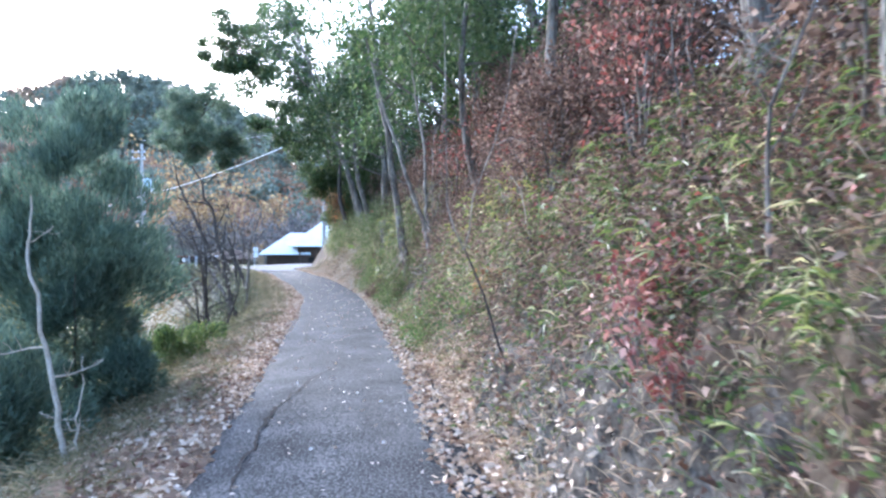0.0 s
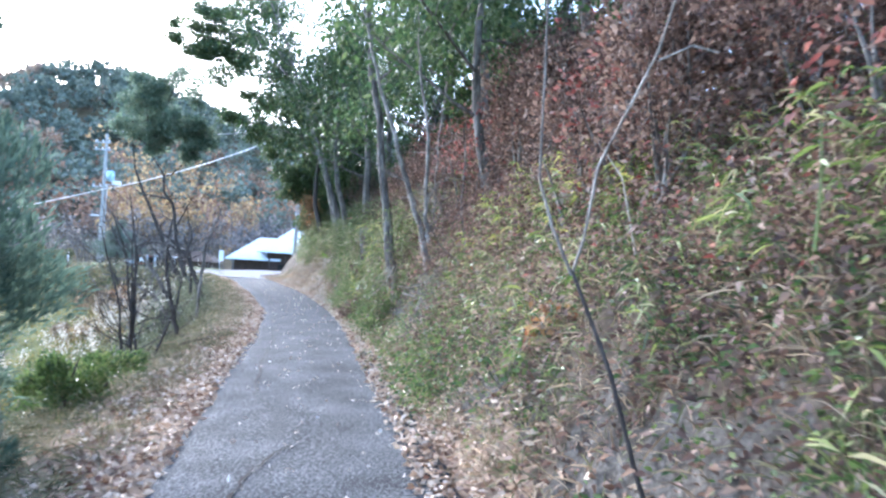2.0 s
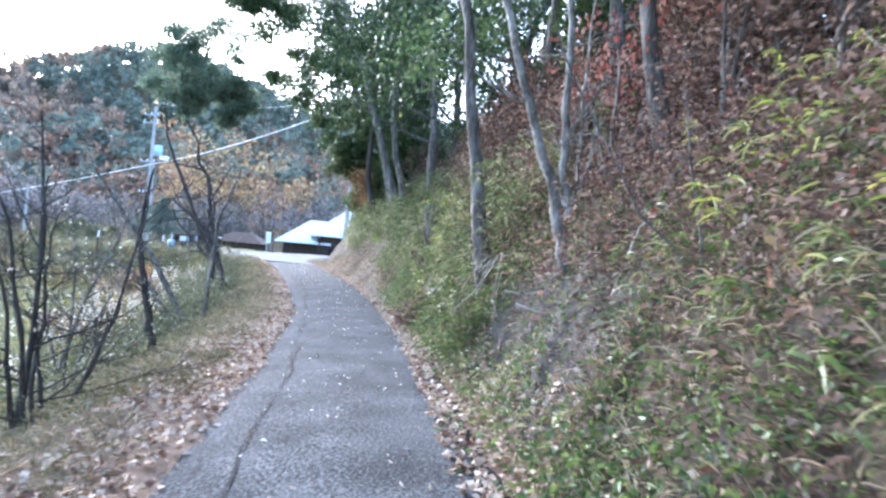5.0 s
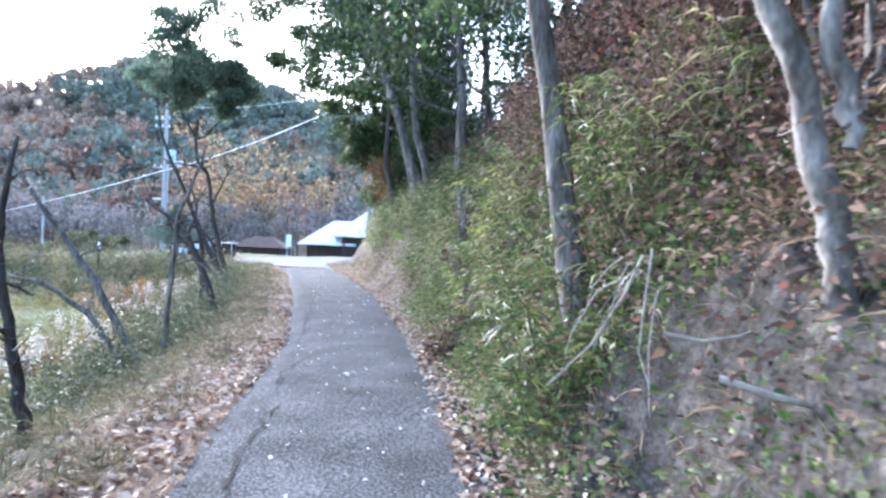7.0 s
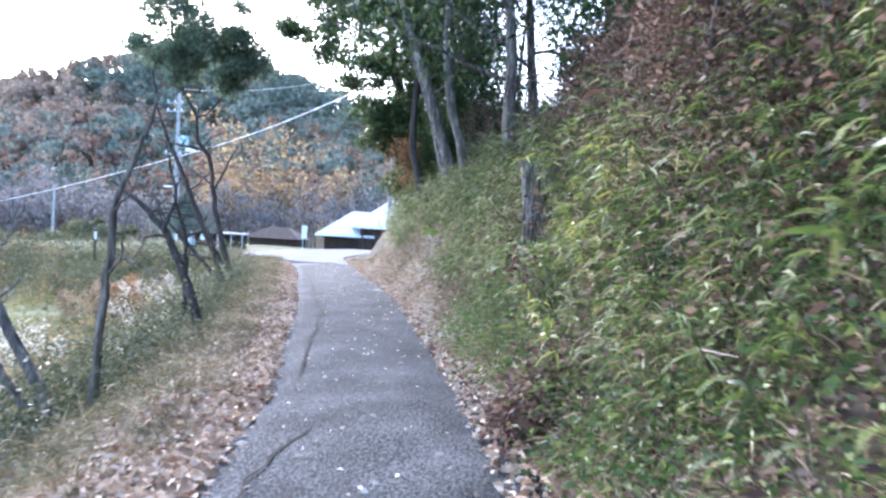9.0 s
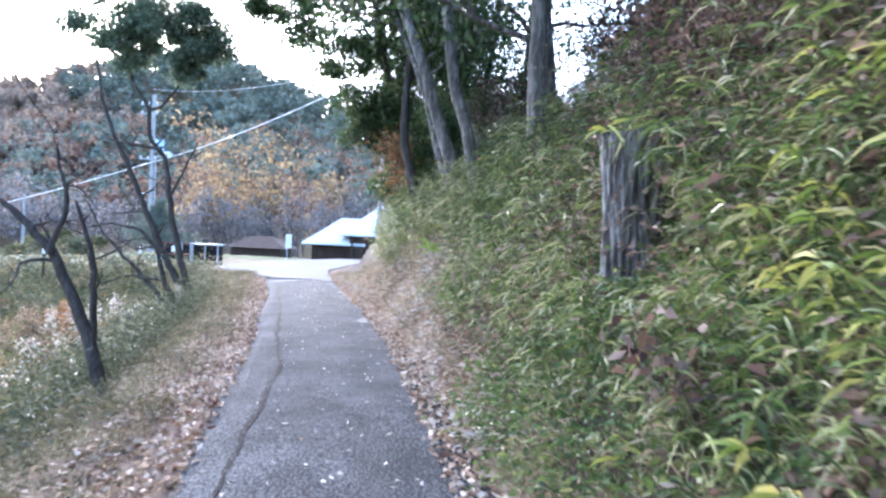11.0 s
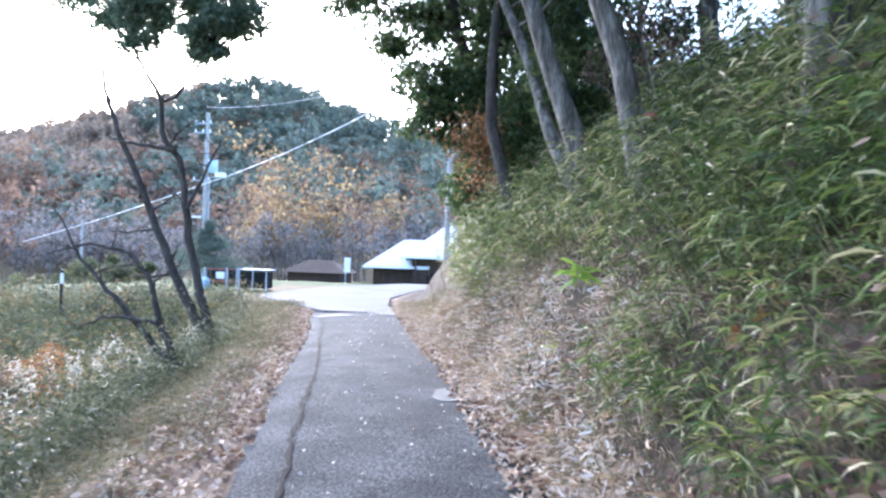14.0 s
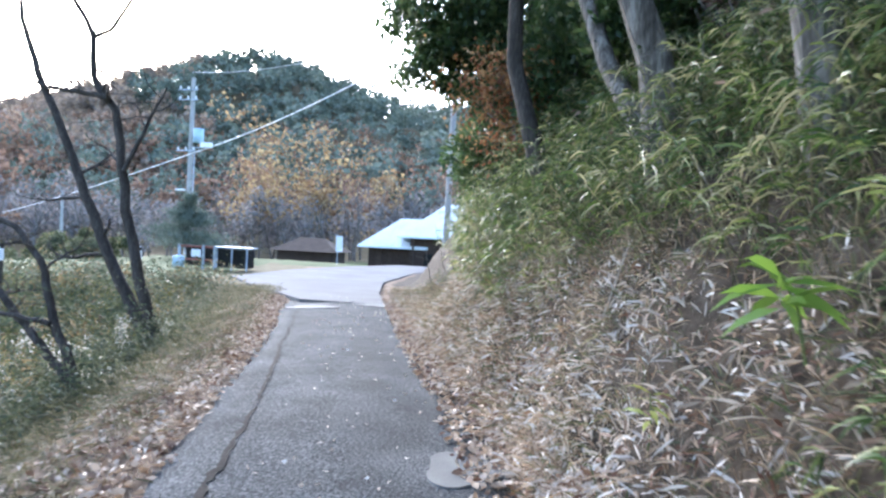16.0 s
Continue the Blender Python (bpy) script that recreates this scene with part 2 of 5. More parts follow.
def box(sx, sy, sz, x=0, y=0, z=0, bevel=0.01, rz=0.0):
    """A bevelled box whose foot is centred on (x, y, z)."""
    bm = bmesh.new()
    bmesh.ops.create_cube(bm, size=1.0, matrix=Matrix.Translation((x, y, z + sz / 2)) @ Matrix.Rotation(radians(rz), 4, "Z") @ Matrix.Diagonal((sx, sy, sz, 1)))
    if bevel:
        bmesh.ops.bevel(bm, geom=bm.edges[:], offset=bevel, segments=1, affect="EDGES")
    return bm


def tubes(runs, sides=7):
    """Tapered round tubes: runs of (points, radii), as one array of corners and quads."""
    vs, fs, n = [], [], 0
    ang = np.linspace(0, 2 * np.pi, sides, endpoint=False)
    for pts, rad in runs:
        p = np.asarray(pts, float)
        d = np.gradient(p, axis=0)
        d /= np.linalg.norm(d, axis=1)[:, None] + 1e-9
        a = np.cross(d, (0.31, 0.17, 0.93) if abs(d[0][2]) < 0.9 else (1.0, 0.1, 0.0))
        a /= np.linalg.norm(a, axis=1)[:, None] + 1e-9
        b = np.cross(d, a)
        ring = p[:, None, :] + np.asarray(rad, float)[:, None, None] * (np.cos(ang)[None, :, None] * a[:, None, :] + np.sin(ang)[None, :, None] * b[:, None, :])
        vs.append(ring.reshape(-1, 3))
        m = len(p)
        i, j = np.meshgrid(np.arange(m - 1), np.arange(sides), indexing="ij")
        j2 = (j + 1) % sides
        fs.append(np.stack([n + i * sides + j, n + i * sides + j2, n + (i + 1) * sides + j2, n + (i + 1) * sides + j], -1).reshape(-1, 4))
        n += m * sides
    return np.concatenate(vs), np.concatenate(fs)


def tube_mesh(name, runs, sides=7, smooth=True):
    me = raw_mesh(name, *tubes(runs, sides))
    if smooth:
        me.polygons.foreach_set("use_smooth", np.ones(len(me.polygons), bool))
    return me


def unit(v):
    return v / (np.linalg.norm(v, axis=-1, keepdims=True) + 1e-9)


def leaf_mesh(name, pos, way, length, width, rng, droop=0.3, long=False, flat=0.0):
    """Folded leaves at pos that point along way: two triangles each, or four for long bent blades."""
    n = len(pos)
    w = unit(way)
    side = unit(np.cross(w, unit(rng.normal(size=(n, 3))) + np.array([0, 0, 2.5 * flat])))
    up = np.cross(side, w)
    ln = (length * rng.uniform(0.6, 1.3, n))[:, None]
    wd = (width * rng.uniform(0.7, 1.3, n))[:, None]
    down = np.array([0, 0, -1.0])
    if long:
        m1 = pos + w * ln * 0.35 + down * droop * ln * 0.08
        m2 = pos + w * ln * 0.7 + down * droop * ln * 0.32
        tip = pos + w * ln + down * droop * ln * 0.75
        v = np.stack([pos, m1 - side * wd / 2, m1 + side * wd / 2, m2 - side * wd * 0.4, m2 + side * wd * 0.4, tip], 1).reshape(-1, 3)
        b = np.arange(n)[:, None] * 6
        f = np.concatenate([b + np.array([[0, 2, 1]]), b + np.array([[1, 2, 4]]), b + np.array([[1, 4, 3]]), b + np.array([[3, 4, 5]])], 0)
    else:
        mid = pos + w * ln * 0.45 + up * wd * 0.22
        tip = pos + w * ln + down * droop * ln
        v = np.stack([pos, mid - side * wd / 2, tip, mid + side * wd / 2], 1).reshape(-1, 3)
        b = np.arange(n)[:, None] * 4
        f = np.concatenate([b + np.array([[0, 2, 1]]), b + np.array([[0, 3, 2]])], 0)
    return raw_mesh(name, v, f)


# ---- the lie of the land ----
YE = [-80, -3, 4.5, 7.7, 11.4, 15.4, 17.3, 20.5, 24.3, 27.7, 32, 35, 39, 44, 50, 58, 70, 700]
LE = [9.5, 0.2, -0.68, -1.12, -1.7, -2.26, -2.64, -3.2, -4.3, -5.3, -6.75, -7.65, -9.2, -10.9, -12.9, -15.2, -17.5, -100]
RE = [12.0, 2.3, 1.35, 0.97, 0.43, -0.2, -0.5, -1.14, -2.05, -2.92, -4.2, -5.25, -6.5, -8.1, -9.9, -10.8, -11.2, -30]


def edge_l(y):
    return np.interp(y, YE, LE)


def edge_r(y):
    return np.interp(y, YE, RE)


def smooth(t):
    t = np.clip(t, 0, 1)
    return t * t * (3 - 2 * t)


def wobble(x, y, s, seed):
    """Smooth, repeatable unevenness between -1 and 1."""
    a = seed * 12.9898
    return (np.sin(x * s + a) * np.cos(y * s * 0.83 - a * 1.7) + 0.6 * np.sin(x * s * 2.3 - y * s * 1.9 + a * 2.3) + 0.35 * np.sin(y * s * 4.1 + x * s * 3.3 + a)) / 1.95


def bare(x, y):
    """Where the cut face of the bank shows its grey earth."""
    d = x - edge_r(y) + wobble(x, y, 4.1, 6) * 0.12
    a = (y > 12.3) & (y < 15.7) & (d > 0.22) & (d < 1.0)
    b = (y > 2.4) & (y < 6.9) & (d > 0.2) & (d < 0.68)
    c = (y > 7.0) & (y < 11.0) & (d > 0.25) & (d < 0.55) & (wobble(x, y, 2.7, 12) > 0.05)
    return a | b | c


def height(x, y):
    x, y = np.asarray(x, float), np.asarray(y, float)
    l, r = edge_l(y), edge_r(y)
    base = -0.3 * smooth((y - 36) / 20)
    dl, dr = l - x, x - r
    dr = np.where(dr > 0, np.maximum(dr - 0.9 * smooth((y - 35) / 8) * smooth(dr / 0.6), 0.02), dr)
    left = np.interp(dl, [0, 0.8, 1.5, 2.5, 4, 8, 300], [-0.03, -0.08, -0.34, -0.9, -1.5, -1.75, -1.75])
    keep = 1 - smooth((y - 37) / 9) * smooth((26 - np.abs(x + 8)) / 8)
    left = left * np.where(dl > 0, keep, 1) - 0.02
    steep = np.interp(dr, [0, 0.15, 0.3, 0.5, 0.8, 1.1, 1.6, 2.5, 4, 7, 14, 40], [-0.02, 0.02, 0.18, 0.6, 1.2, 1.65, 2.15, 2.8, 3.7, 5.3, 8.0, 15])
    soft = np.interp(dr, [0, 0.2, 0.4, 0.65, 0.9, 1.4, 2.2, 4, 7, 14, 40], [-0.02, 0.06, 0.28, 0.75, 1.3, 2.05, 2.75, 3.6, 5.2, 8.0, 15])
    k = smooth((y - 21) / 6)
    right = steep * (1 - k) + soft * k
    right = right - 0.42 * np.exp(-(((y - 14.75) / 0.4) ** 2) - ((dr - 0.5) / 0.2) ** 2) + wobble(x, y, 6.3, 8) * 0.09 * smooth(dr / 0.4) * smooth((18 - y) / 3)
    cliff = smooth((dr - 0.18) / 0.12) * smooth((1.15 - dr) / 0.2) * smooth((16.2 - y) / 1.0)
    right = right + cliff * (0.07 * wobble(x, y, 15.0, 14) + 0.035 * wobble(x, y, 31.0, 15))
    right = right * (1 - smooth((y - 46) / 16)) + wobble(x, y, 2.1, 3) * 0.12 * smooth(dr / 0.6) * smooth((70 - y) / 20)
    z = np.where(dl > 0, left, np.where(dr > 0, right, -0.05)) + base
    z = z + np.where(dl > 0, wobble(x, y, 1.7, 5) * 0.07 * smooth(dl / 1.0), 0)
    far = smooth((y - 62) / 25)
    z = z - far * 1.2
    hill = 50 * smooth((y - 108) / 230) * (1 - 0.25 * smooth((x + 40) / 120)) + 30 * np.exp(-(((x + 158) / 60) ** 2 + ((y - 345) / 90) ** 2)) + 22 * smooth((-x - 80) / 120) * smooth((y + 40) / 120) * smooth((230 - y) / 100)
    return z + hill + wobble(x, y, 0.05, 9) * 2.0 * smooth((y - 120) / 60)


def build_ground():
    ys = np.concatenate([np.arange(-80, -6, 4), np.arange(-6, 0, 0.22), np.arange(0, 16.5, 0.075), np.arange(16.5, 44, 0.22), np.arange(44, 70, 0.8), np.arange(70, 130, 4), np.arange(130, 420, 14), [420, 470, 560, 700]])
    dl = np.concatenate([[600, 400, 300, 240, 200], np.arange(170, 30, -10), np.arange(30, 9, -1.5), np.arange(9, 3, -0.4), np.arange(3, 0, -0.2)])
    dr = np.concatenate([np.arange(0.06, 1.2, 0.045), np.arange(1.2, 3, 0.12), np.arange(3, 8, 0.4), np.arange(8, 20, 1.5), [22, 28, 36, 50, 80, 120, 200, 320, 500]])
    cols = len(dl) + 3 + len(dr)
    V = []
    for y in ys:
        l, r = edge_l(y), edge_r(y)
        V.append(np.stack([np.concatenate([l - dl, [l, (l + r) / 2, r], r + dr]), np.full(cols, y)], 1))
    V = np.concatenate(V)
    z = height(V[:, 0], V[:, 1])
    road = (V[:, 0] >= edge_l(V[:, 1]) - 1e-6) & (V[:, 0] <= edge_r(V[:, 1]) + 1e-6)
    z = np.where(road, z - 0.02, z)
    i, j = np.meshgrid(np.arange(len(ys) - 1), np.arange(cols - 1), indexing="ij")
    F = np.stack([i * cols + j, i * cols + j + 1, (i + 1) * cols + j + 1, (i + 1) * cols + j], -1).reshape(-1, 4)
    me = raw_mesh("ground", np.column_stack([V, z]), F)
    c = V[F].mean(1)
    x, y = c[:, 0], c[:, 1]
    jl, jr = edge_l(y) - x + wobble(x, y, 3, 2) * 0.25, x - edge_r(y) + wobble(x, y, 3, 4) * 0.12
    mi = np.full(len(F), 0)
    mi[(jl > 1.0)] = 1
    mi[(jl > 3.4)] = 2
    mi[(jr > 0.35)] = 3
    mi[bare(x, y)] = 4
    mi[y > 60] = 2
    mi[(x < -21) & (y > 44)] = 2
    mi[(y > 92) | (x < -75)] = 5
    me.polygons.foreach_set("material_index", mi.astype(np.int32))
    me.polygons.foreach_set("use_smooth", np.ones(len(F), bool))
    for m in (LITTER_SOIL, VERGE, FIELD, BANK_SOIL_SHADED, PALE_EARTH, WOODFLOOR):
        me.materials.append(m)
    g = new("ground", me)
    tagged(g, "uneven earth with leaf litter, dry grass verge and steep cut bank", "ground", kind="structure")


build_ground()


def road_z(u, y):
    """The surface across the lane: u from 0 at its valley side to 1 at its bank side."""
    return 0.012 + 0.08 * (u - 0.5) - 0.05 * (2 * u - 1) ** 2 - 0.3 * smooth((y - 36) / 20)


def build_road():
    ys = np.arange(-60, 42.01, 0.3)
    us = np.linspace(0, 1, 9)
    V, rng = [], np.random.default_rng(5)
    for y in ys:
        l, r = edge_l(y) + rng.uniform(-0.03, 0.03), edge_r(y) + rng.uniform(-0.03, 0.03)
        x = l + (r - l) * us
        z = road_z(us, y) + wobble(x, np.full(9, y), 1.1, 1) * 0.008
        V.append(np.stack([np.concatenate([[x[0]], x, [x[-1]]]), np.full(11, y), np.concatenate([[z[0] - 0.12], z, [z[-1] - 0.12]])], 1))
    V = np.concatenate(V)
    i, j = np.meshgrid(np.arange(len(ys) - 1), np.arange(10), indexing="ij")
    F = np.stack([i * 11 + j, i * 11 + j + 1, (i + 1) * 11 + j + 1, (i + 1) * 11 + j], -1).reshape(-1, 4)
    me = raw_mesh("road", V, F)
    me.polygons.foreach_set("use_smooth", np.ones(len(F), bool))
    rd = part("road", me, ASPHALT)
    tagged(rd, "narrow cracked grey asphalt lane with fallen leaves along its edges", "road", kind="structure")
    # the paler cross road at the lane's end
    bm = bmesh.new()
    pts = [(-9.35, 40.6), (-7.25, 40.6), (-8.4, 44), (-9.9, 50), (-10.6, 58), (-9.5, 66), (-13.2, 66), (-15.2, 60), (-15.8, 55), (-14.9, 48.0), (-12.4, 44.4)]
    vs = [bm.verts.new((x, y, -0.3 * float(smooth((y - 36) / 20)) + 0.03)) for x, y in pts]
    top = bm.faces.new(vs)
    ex = bmesh.ops.extrude_face_region(bm, geom=[top])
    for e in ex["geom"]:
        if isinstance(e, bmesh.types.BMVert):
            e.co.z -= 0.25
    bmesh.ops.triangulate(bm, faces=bm.faces[:])
    bmesh.ops.recalc_face_normals(bm, faces=bm.faces[:])
    cr = part("cross_road", bm, ASPHALT_PALE)
    tagged(cr, "pale worn asphalt cross road at the end of the lane", "road", kind="structure")


build_road()

# ---- trees ----


def gz(x, y):
    return float(height(x, y))


def limb_run(rng, start, way, length, r0, r1, n=6, wander=0.12, lift=0.0):
    p, d = [np.array(start, float)], unit(np.array(way, float))
    for _ in range(n):
        d = unit(d + rng.normal(size=3) * wander + np.array([0, 0, lift]))
        p.append(p[-1] + d * length / n)
    return np.array(p), np.linspace(r0, r1, n + 1)


def tree(name, x, y, h, r, lean, label, bark, leaf=None, limbs=7, first=0.35, spread=0.35, leaves=2500, size=0.09, width=0.5, seed=1, stems=1, twigs=4, group="", clump=0.45, sink=0.15, limb_lift=0.06, start_way=None):
    """A tree with a tapered, wandering trunk, limbs with twigs, and a crown of single leaves in clumps."""
    rng = np.random.default_rng(seed)
    t = thing(name, x, y, gz(x, y) - sink, label, "tree", group)
    tips, trunk_runs = [], []
    for s in range(stems):
        w = np.array([lean[0], lean[1], 1.0]) + (rng.normal(size=3) * 0.16 if s else 0)
        hs = h * (1 if s == 0 else rng.uniform(0.75, 0.95))
        p, rad = limb_run(rng, (0.04 * s, 0.03 * s, 0), w, hs, r * (1 if s == 0 else 0.75), r * 0.22, 12, 0.085, 0.025)
        rad = rad * np.concatenate([[1.35, 1.12], np.ones(11)])
        trunk_runs.append((p, rad))
        for k in range(limbs):
            f = first + (1 - first) * (k + rng.uniform(0, 0.8)) / limbs
            i = min(11.0, f * 12)
            q = p[int(i)] + (p[min(12, int(i) + 1)] - p[int(i)]) * (i - int(i))
            a = rng.uniform(0, 2 * np.pi)
            ll = h * spread * (1.15 - f * 0.6) * rng.uniform(0.7, 1.2)
            rr = max(0.006, rad[int(i)] * 0.45)
            lp, lr = limb_run(rng, q, (np.cos(a), np.sin(a), rng.uniform(0.15, 0.8)), ll, rr, rr * 0.25, 6, 0.16, limb_lift)
            runs = [(lp, lr)]
            for _ in range(twigs):
                j = rng.integers(2, 6)
                tp, tr = limb_run(rng, lp[j], unit(lp[j] - lp[j - 1]) + rng.normal(size=3) * 0.6, ll * rng.uniform(0.25, 0.5), lr[j] * 0.6, max(0.002, lr[j] * 0.15), 4, 0.2, limb_lift)
                runs.append((tp, tr))
                tips += [tp[2], tp[3], tp[4]]
            tips += [lp[4], lp[5], lp[6]]
            part("limb", tube_mesh("limb", runs, 5), bark, t)
    part("trunk", tube_mesh("trunk", trunk_runs, 9), bark, t)
    if leaf is not None and leaves:
        tips = np.array(tips)
        c = tips[rng.integers(0, len(tips), leaves)]
        pos = c + rng.normal(size=(leaves, 3)) * clump * np.array([1, 1, 0.7])
        way = rng.normal(size=(leaves, 3)) + np.array([0, 0, -0.25])
        part("crown", leaf_mesh("crown", pos, way, size, size * width, rng, 0.2), leaf, t)
    return t


def crown_lobes(t, rng, trunk, lobes, n_each, leaf, size, bark, sub=11):
    """Crown of uneven leaf masses: for each (place, radius) a limb from the trunk, twigs, and clumps of leaves with gaps."""
    o = np.array(t.location)
    pos = []
    for c, r in lobes:
        c = np.array(c, float) - o
        low = trunk[trunk[:, 2] < c[2] - 0.25 * r] if (trunk[:, 2] < c[2] - 0.25 * r).any() else trunk[:1]
        q = low[np.argmin(np.linalg.norm(low - c, axis=1))]
        mid = (q + c) / 2 + rng.normal(size=3) * 0.15 + np.array([0, 0, 0.1 * r])
        runs = [(np.array([q, (q + mid) / 2 + rng.normal(size=3) * 0.06, mid, (mid + c) / 2 + rng.normal(size=3) * 0.08, c]), [0.045, 0.038, 0.032, 0.025, 0.015])]
        heads = c + unit(rng.normal(size=(sub, 3))) * (r * rng.uniform(0.2, 1.0, sub) ** 0.5)[:, None] * np.array([1, 1, 0.75])
        for h_ in heads:
            runs.append((np.array([mid + (c - mid) * rng.uniform(0.3, 1), (c + h_) / 2 + rng.normal(size=3) * 0.1, h_]), [0.014, 0.01, 0.005]))
        part("limb", tube_mesh("limb", runs, 5), bark, t)
        k = rng.integers(0, sub, n_each)
        wide = rng.uniform(0.13, 0.26, sub)[k] * r
        pos.append(heads[k] + rng.normal(size=(n_each, 3)) * wide[:, None] * np.array([1, 1, 0.65]))
    pos = np.concatenate(pos)
    part("crown", leaf_mesh("crown", pos, rng.normal(size=pos.shape) + np.array([0, 0, -0.2]), size, size * 0.5, rng, 0.2), leaf, t)


# the wooded top of the bank
tree("grey_trunk_tree", 0.26, 16.3, 11.0, 0.095, (-0.2, 0.0), "tall grey-barked tree on the bank top", BARK_GREY, L_TALL, 10, 0.4, 0.32, 8000, 0.15, seed=12, group="bank trees")
tree("grey_trunk_tree", 0.3, 28.7, 10.0, 0.2, (-0.05, 0.02), "stout grey-barked tree behind the stump", BARK_GREY, L_OAK, 9, 0.4, 0.3, 6000, 0.16, seed=13, group="bank trees")
tree("broadleaf_tree", -2.55, 31.6, 13.0, 0.14, (-0.2, 0.1), "leaning grey tree with a dark leafy crown over the lane", BARK_GREY, L_OAK, 13, 0.36, 0.36, 14000, 0.16, seed=14, group="bank trees", stems=2)
tape_tree = tree("grey_trunk_tree", -2.0, 29.6, 9.0, 0.125, (-0.08, 0.0), "grey tree trunk with pink tape tied round it", BARK_GREY, L_OAK, 8, 0.5, 0.3, 4000, 0.16, seed=15, group="bank trees")
a = np.linspace(0, 2 * np.pi, 15)
part("tape", tube_mesh("tape", [(np.column_stack([0.135 * np.cos(a) - 0.07, 0.135 * np.sin(a), 1.0 + 0.05 * np.cos(a)]), [0.02] * 15)], 6), PINK, tape_tree, "pink marking tape")
ever = thing("broadleaf_tree", -4.4, 38.0, gz(-4.4, 38.0) - 0.2, "tall dark evergreen tree that hangs over the lane's end", "tree", "bank trees")
e_rng = np.random.default_rng(16)
e_trunk = np.column_stack([np.interp(np.linspace(0, 1, 14), [0, 0.3, 0.6, 1], k) for k in ([0, -0.5, -1.3, -2.6], [0, 0, -0.1, 0.1], [0, 3.2, 6.5, 10.5])]) + e_rng.normal(size=(14, 3)) * 0.05
part("trunk", tube_mesh("trunk", [(e_trunk, np.linspace(0.19, 0.05, 14))], 9), BARK_DARK, ever)
crown_lobes(ever, e_rng, e_trunk, [((-5.7, 37.8, 5.7), 1.2), ((-4.4, 37.9, 5.1), 1.1), ((-5.0, 38.3, 6.6), 1.3), ((-7.0, 37.8, 7.2), 1.3), ((-8.4, 37.8, 8.6), 1.3), ((-5.6, 38, 8.0), 1.5), ((-7.0, 38, 9.6), 1.5),
            ((-9.2, 38, 10.6), 1.5), ((-6.0, 38, 11.4), 1.9), ((-8.2, 38, 12.6), 1.9), ((-4.0, 38, 9.2), 1.6), ((-10.3, 38, 12.6), 1.6), ((-3.4, 38.2, 7.2), 1.3), ((-4.6, 37.4, 4.3), 1.0), ((-5.5, 37.5, 4.8), 0.9), ((-9.6, 38.1, 11.7), 1.5), ((-11.2, 38.0, 12.2), 1.5), ((-10.6, 38.1, 13.8), 1.6), ((-7.4, 38.1, 14.2), 1.8)], 3300, L_OAK, 0.15, BARK_DARK)
tree("broadleaf_tree", -3.6, 34.4, 8.0, 0.13, (-0.22, 0.0), "dark evergreen tree leaning over the lane", BARK_DARK, L_OAK, 12, 0.4, 0.38, 8000, 0.16, seed=18, group="bank trees", clump=0.5)
tree("broadleaf_tree", -4.0, 43.0, 8.5, 0.15, (-0.14, 0.0), "dark evergreen tree at the end of the bank", BARK_DARK, L_OAK, 13, 0.38, 0.34, 12000, 0.17, seed=19, group="bank trees", clump=0.5)
tree("autumn_tree", -4.0, 36.2, 1.9, 0.05, (-0.1, -0.1), "small orange and red autumn tree by the pole", BARK_GREY, L_ORANGE, 10, 0.35, 0.46, 2600, 0.085, seed=17, clump=0.28)
for k, (x, y, h, sd_, lf) in enumerate([(2.6, 9.5, 8, 21, L_TALL), (3.4, 13.0, 9, 22, L_TALL), (2.2, 18.8, 9, 23, L_TALL), (3.6, 21.5, 10, 24, L_OAK), (1.6, 23.5, 9, 25, L_OAK), (3.0, 27.0, 10, 26, L_OAK), (1.4, 31.0, 9, 27, L_OAK),
                                   (-0.6, 33.8, 9, 28, L_OAK), (1.8, 35.5, 10, 29, L_OAK), (-2.4, 37.0, 9, 30, L_OAK), (3.6, 5.4, 8, 31, L_TALL), (5.0, 31, 11, 32, L_OAK), (-1.0, 41, 10, 33, L_OAK), (5.5, 24, 11, 34, L_OAK), (5.5, 16, 10, 35, L_TALL), (5.8, 10.5, 10, 36, L_TALL), (-3.8, 45, 8, 37, L_OAK),
                                   (0.9, 20.3, 9, 38, L_TALL), (-1.2, 27.4, 8, 39, L_OAK), (7.0, 20, 11, 40, L_OAK), (1.9, 15.0, 8, 60, L_TALL)]):
    tree("woodland_tree", x, y, h, 0.1 + 0.025 * (k % 4), (-0.1 + 0.05 * (k % 4), 0.03 * (k % 3) - 0.02), "grey-trunked woodland tree with a leafy crown", BARK_GREY, lf, 9, 0.22, 0.32, 4200 if y > 27 else 6500, 0.15, seed=sd_, group="woodland on the bank")


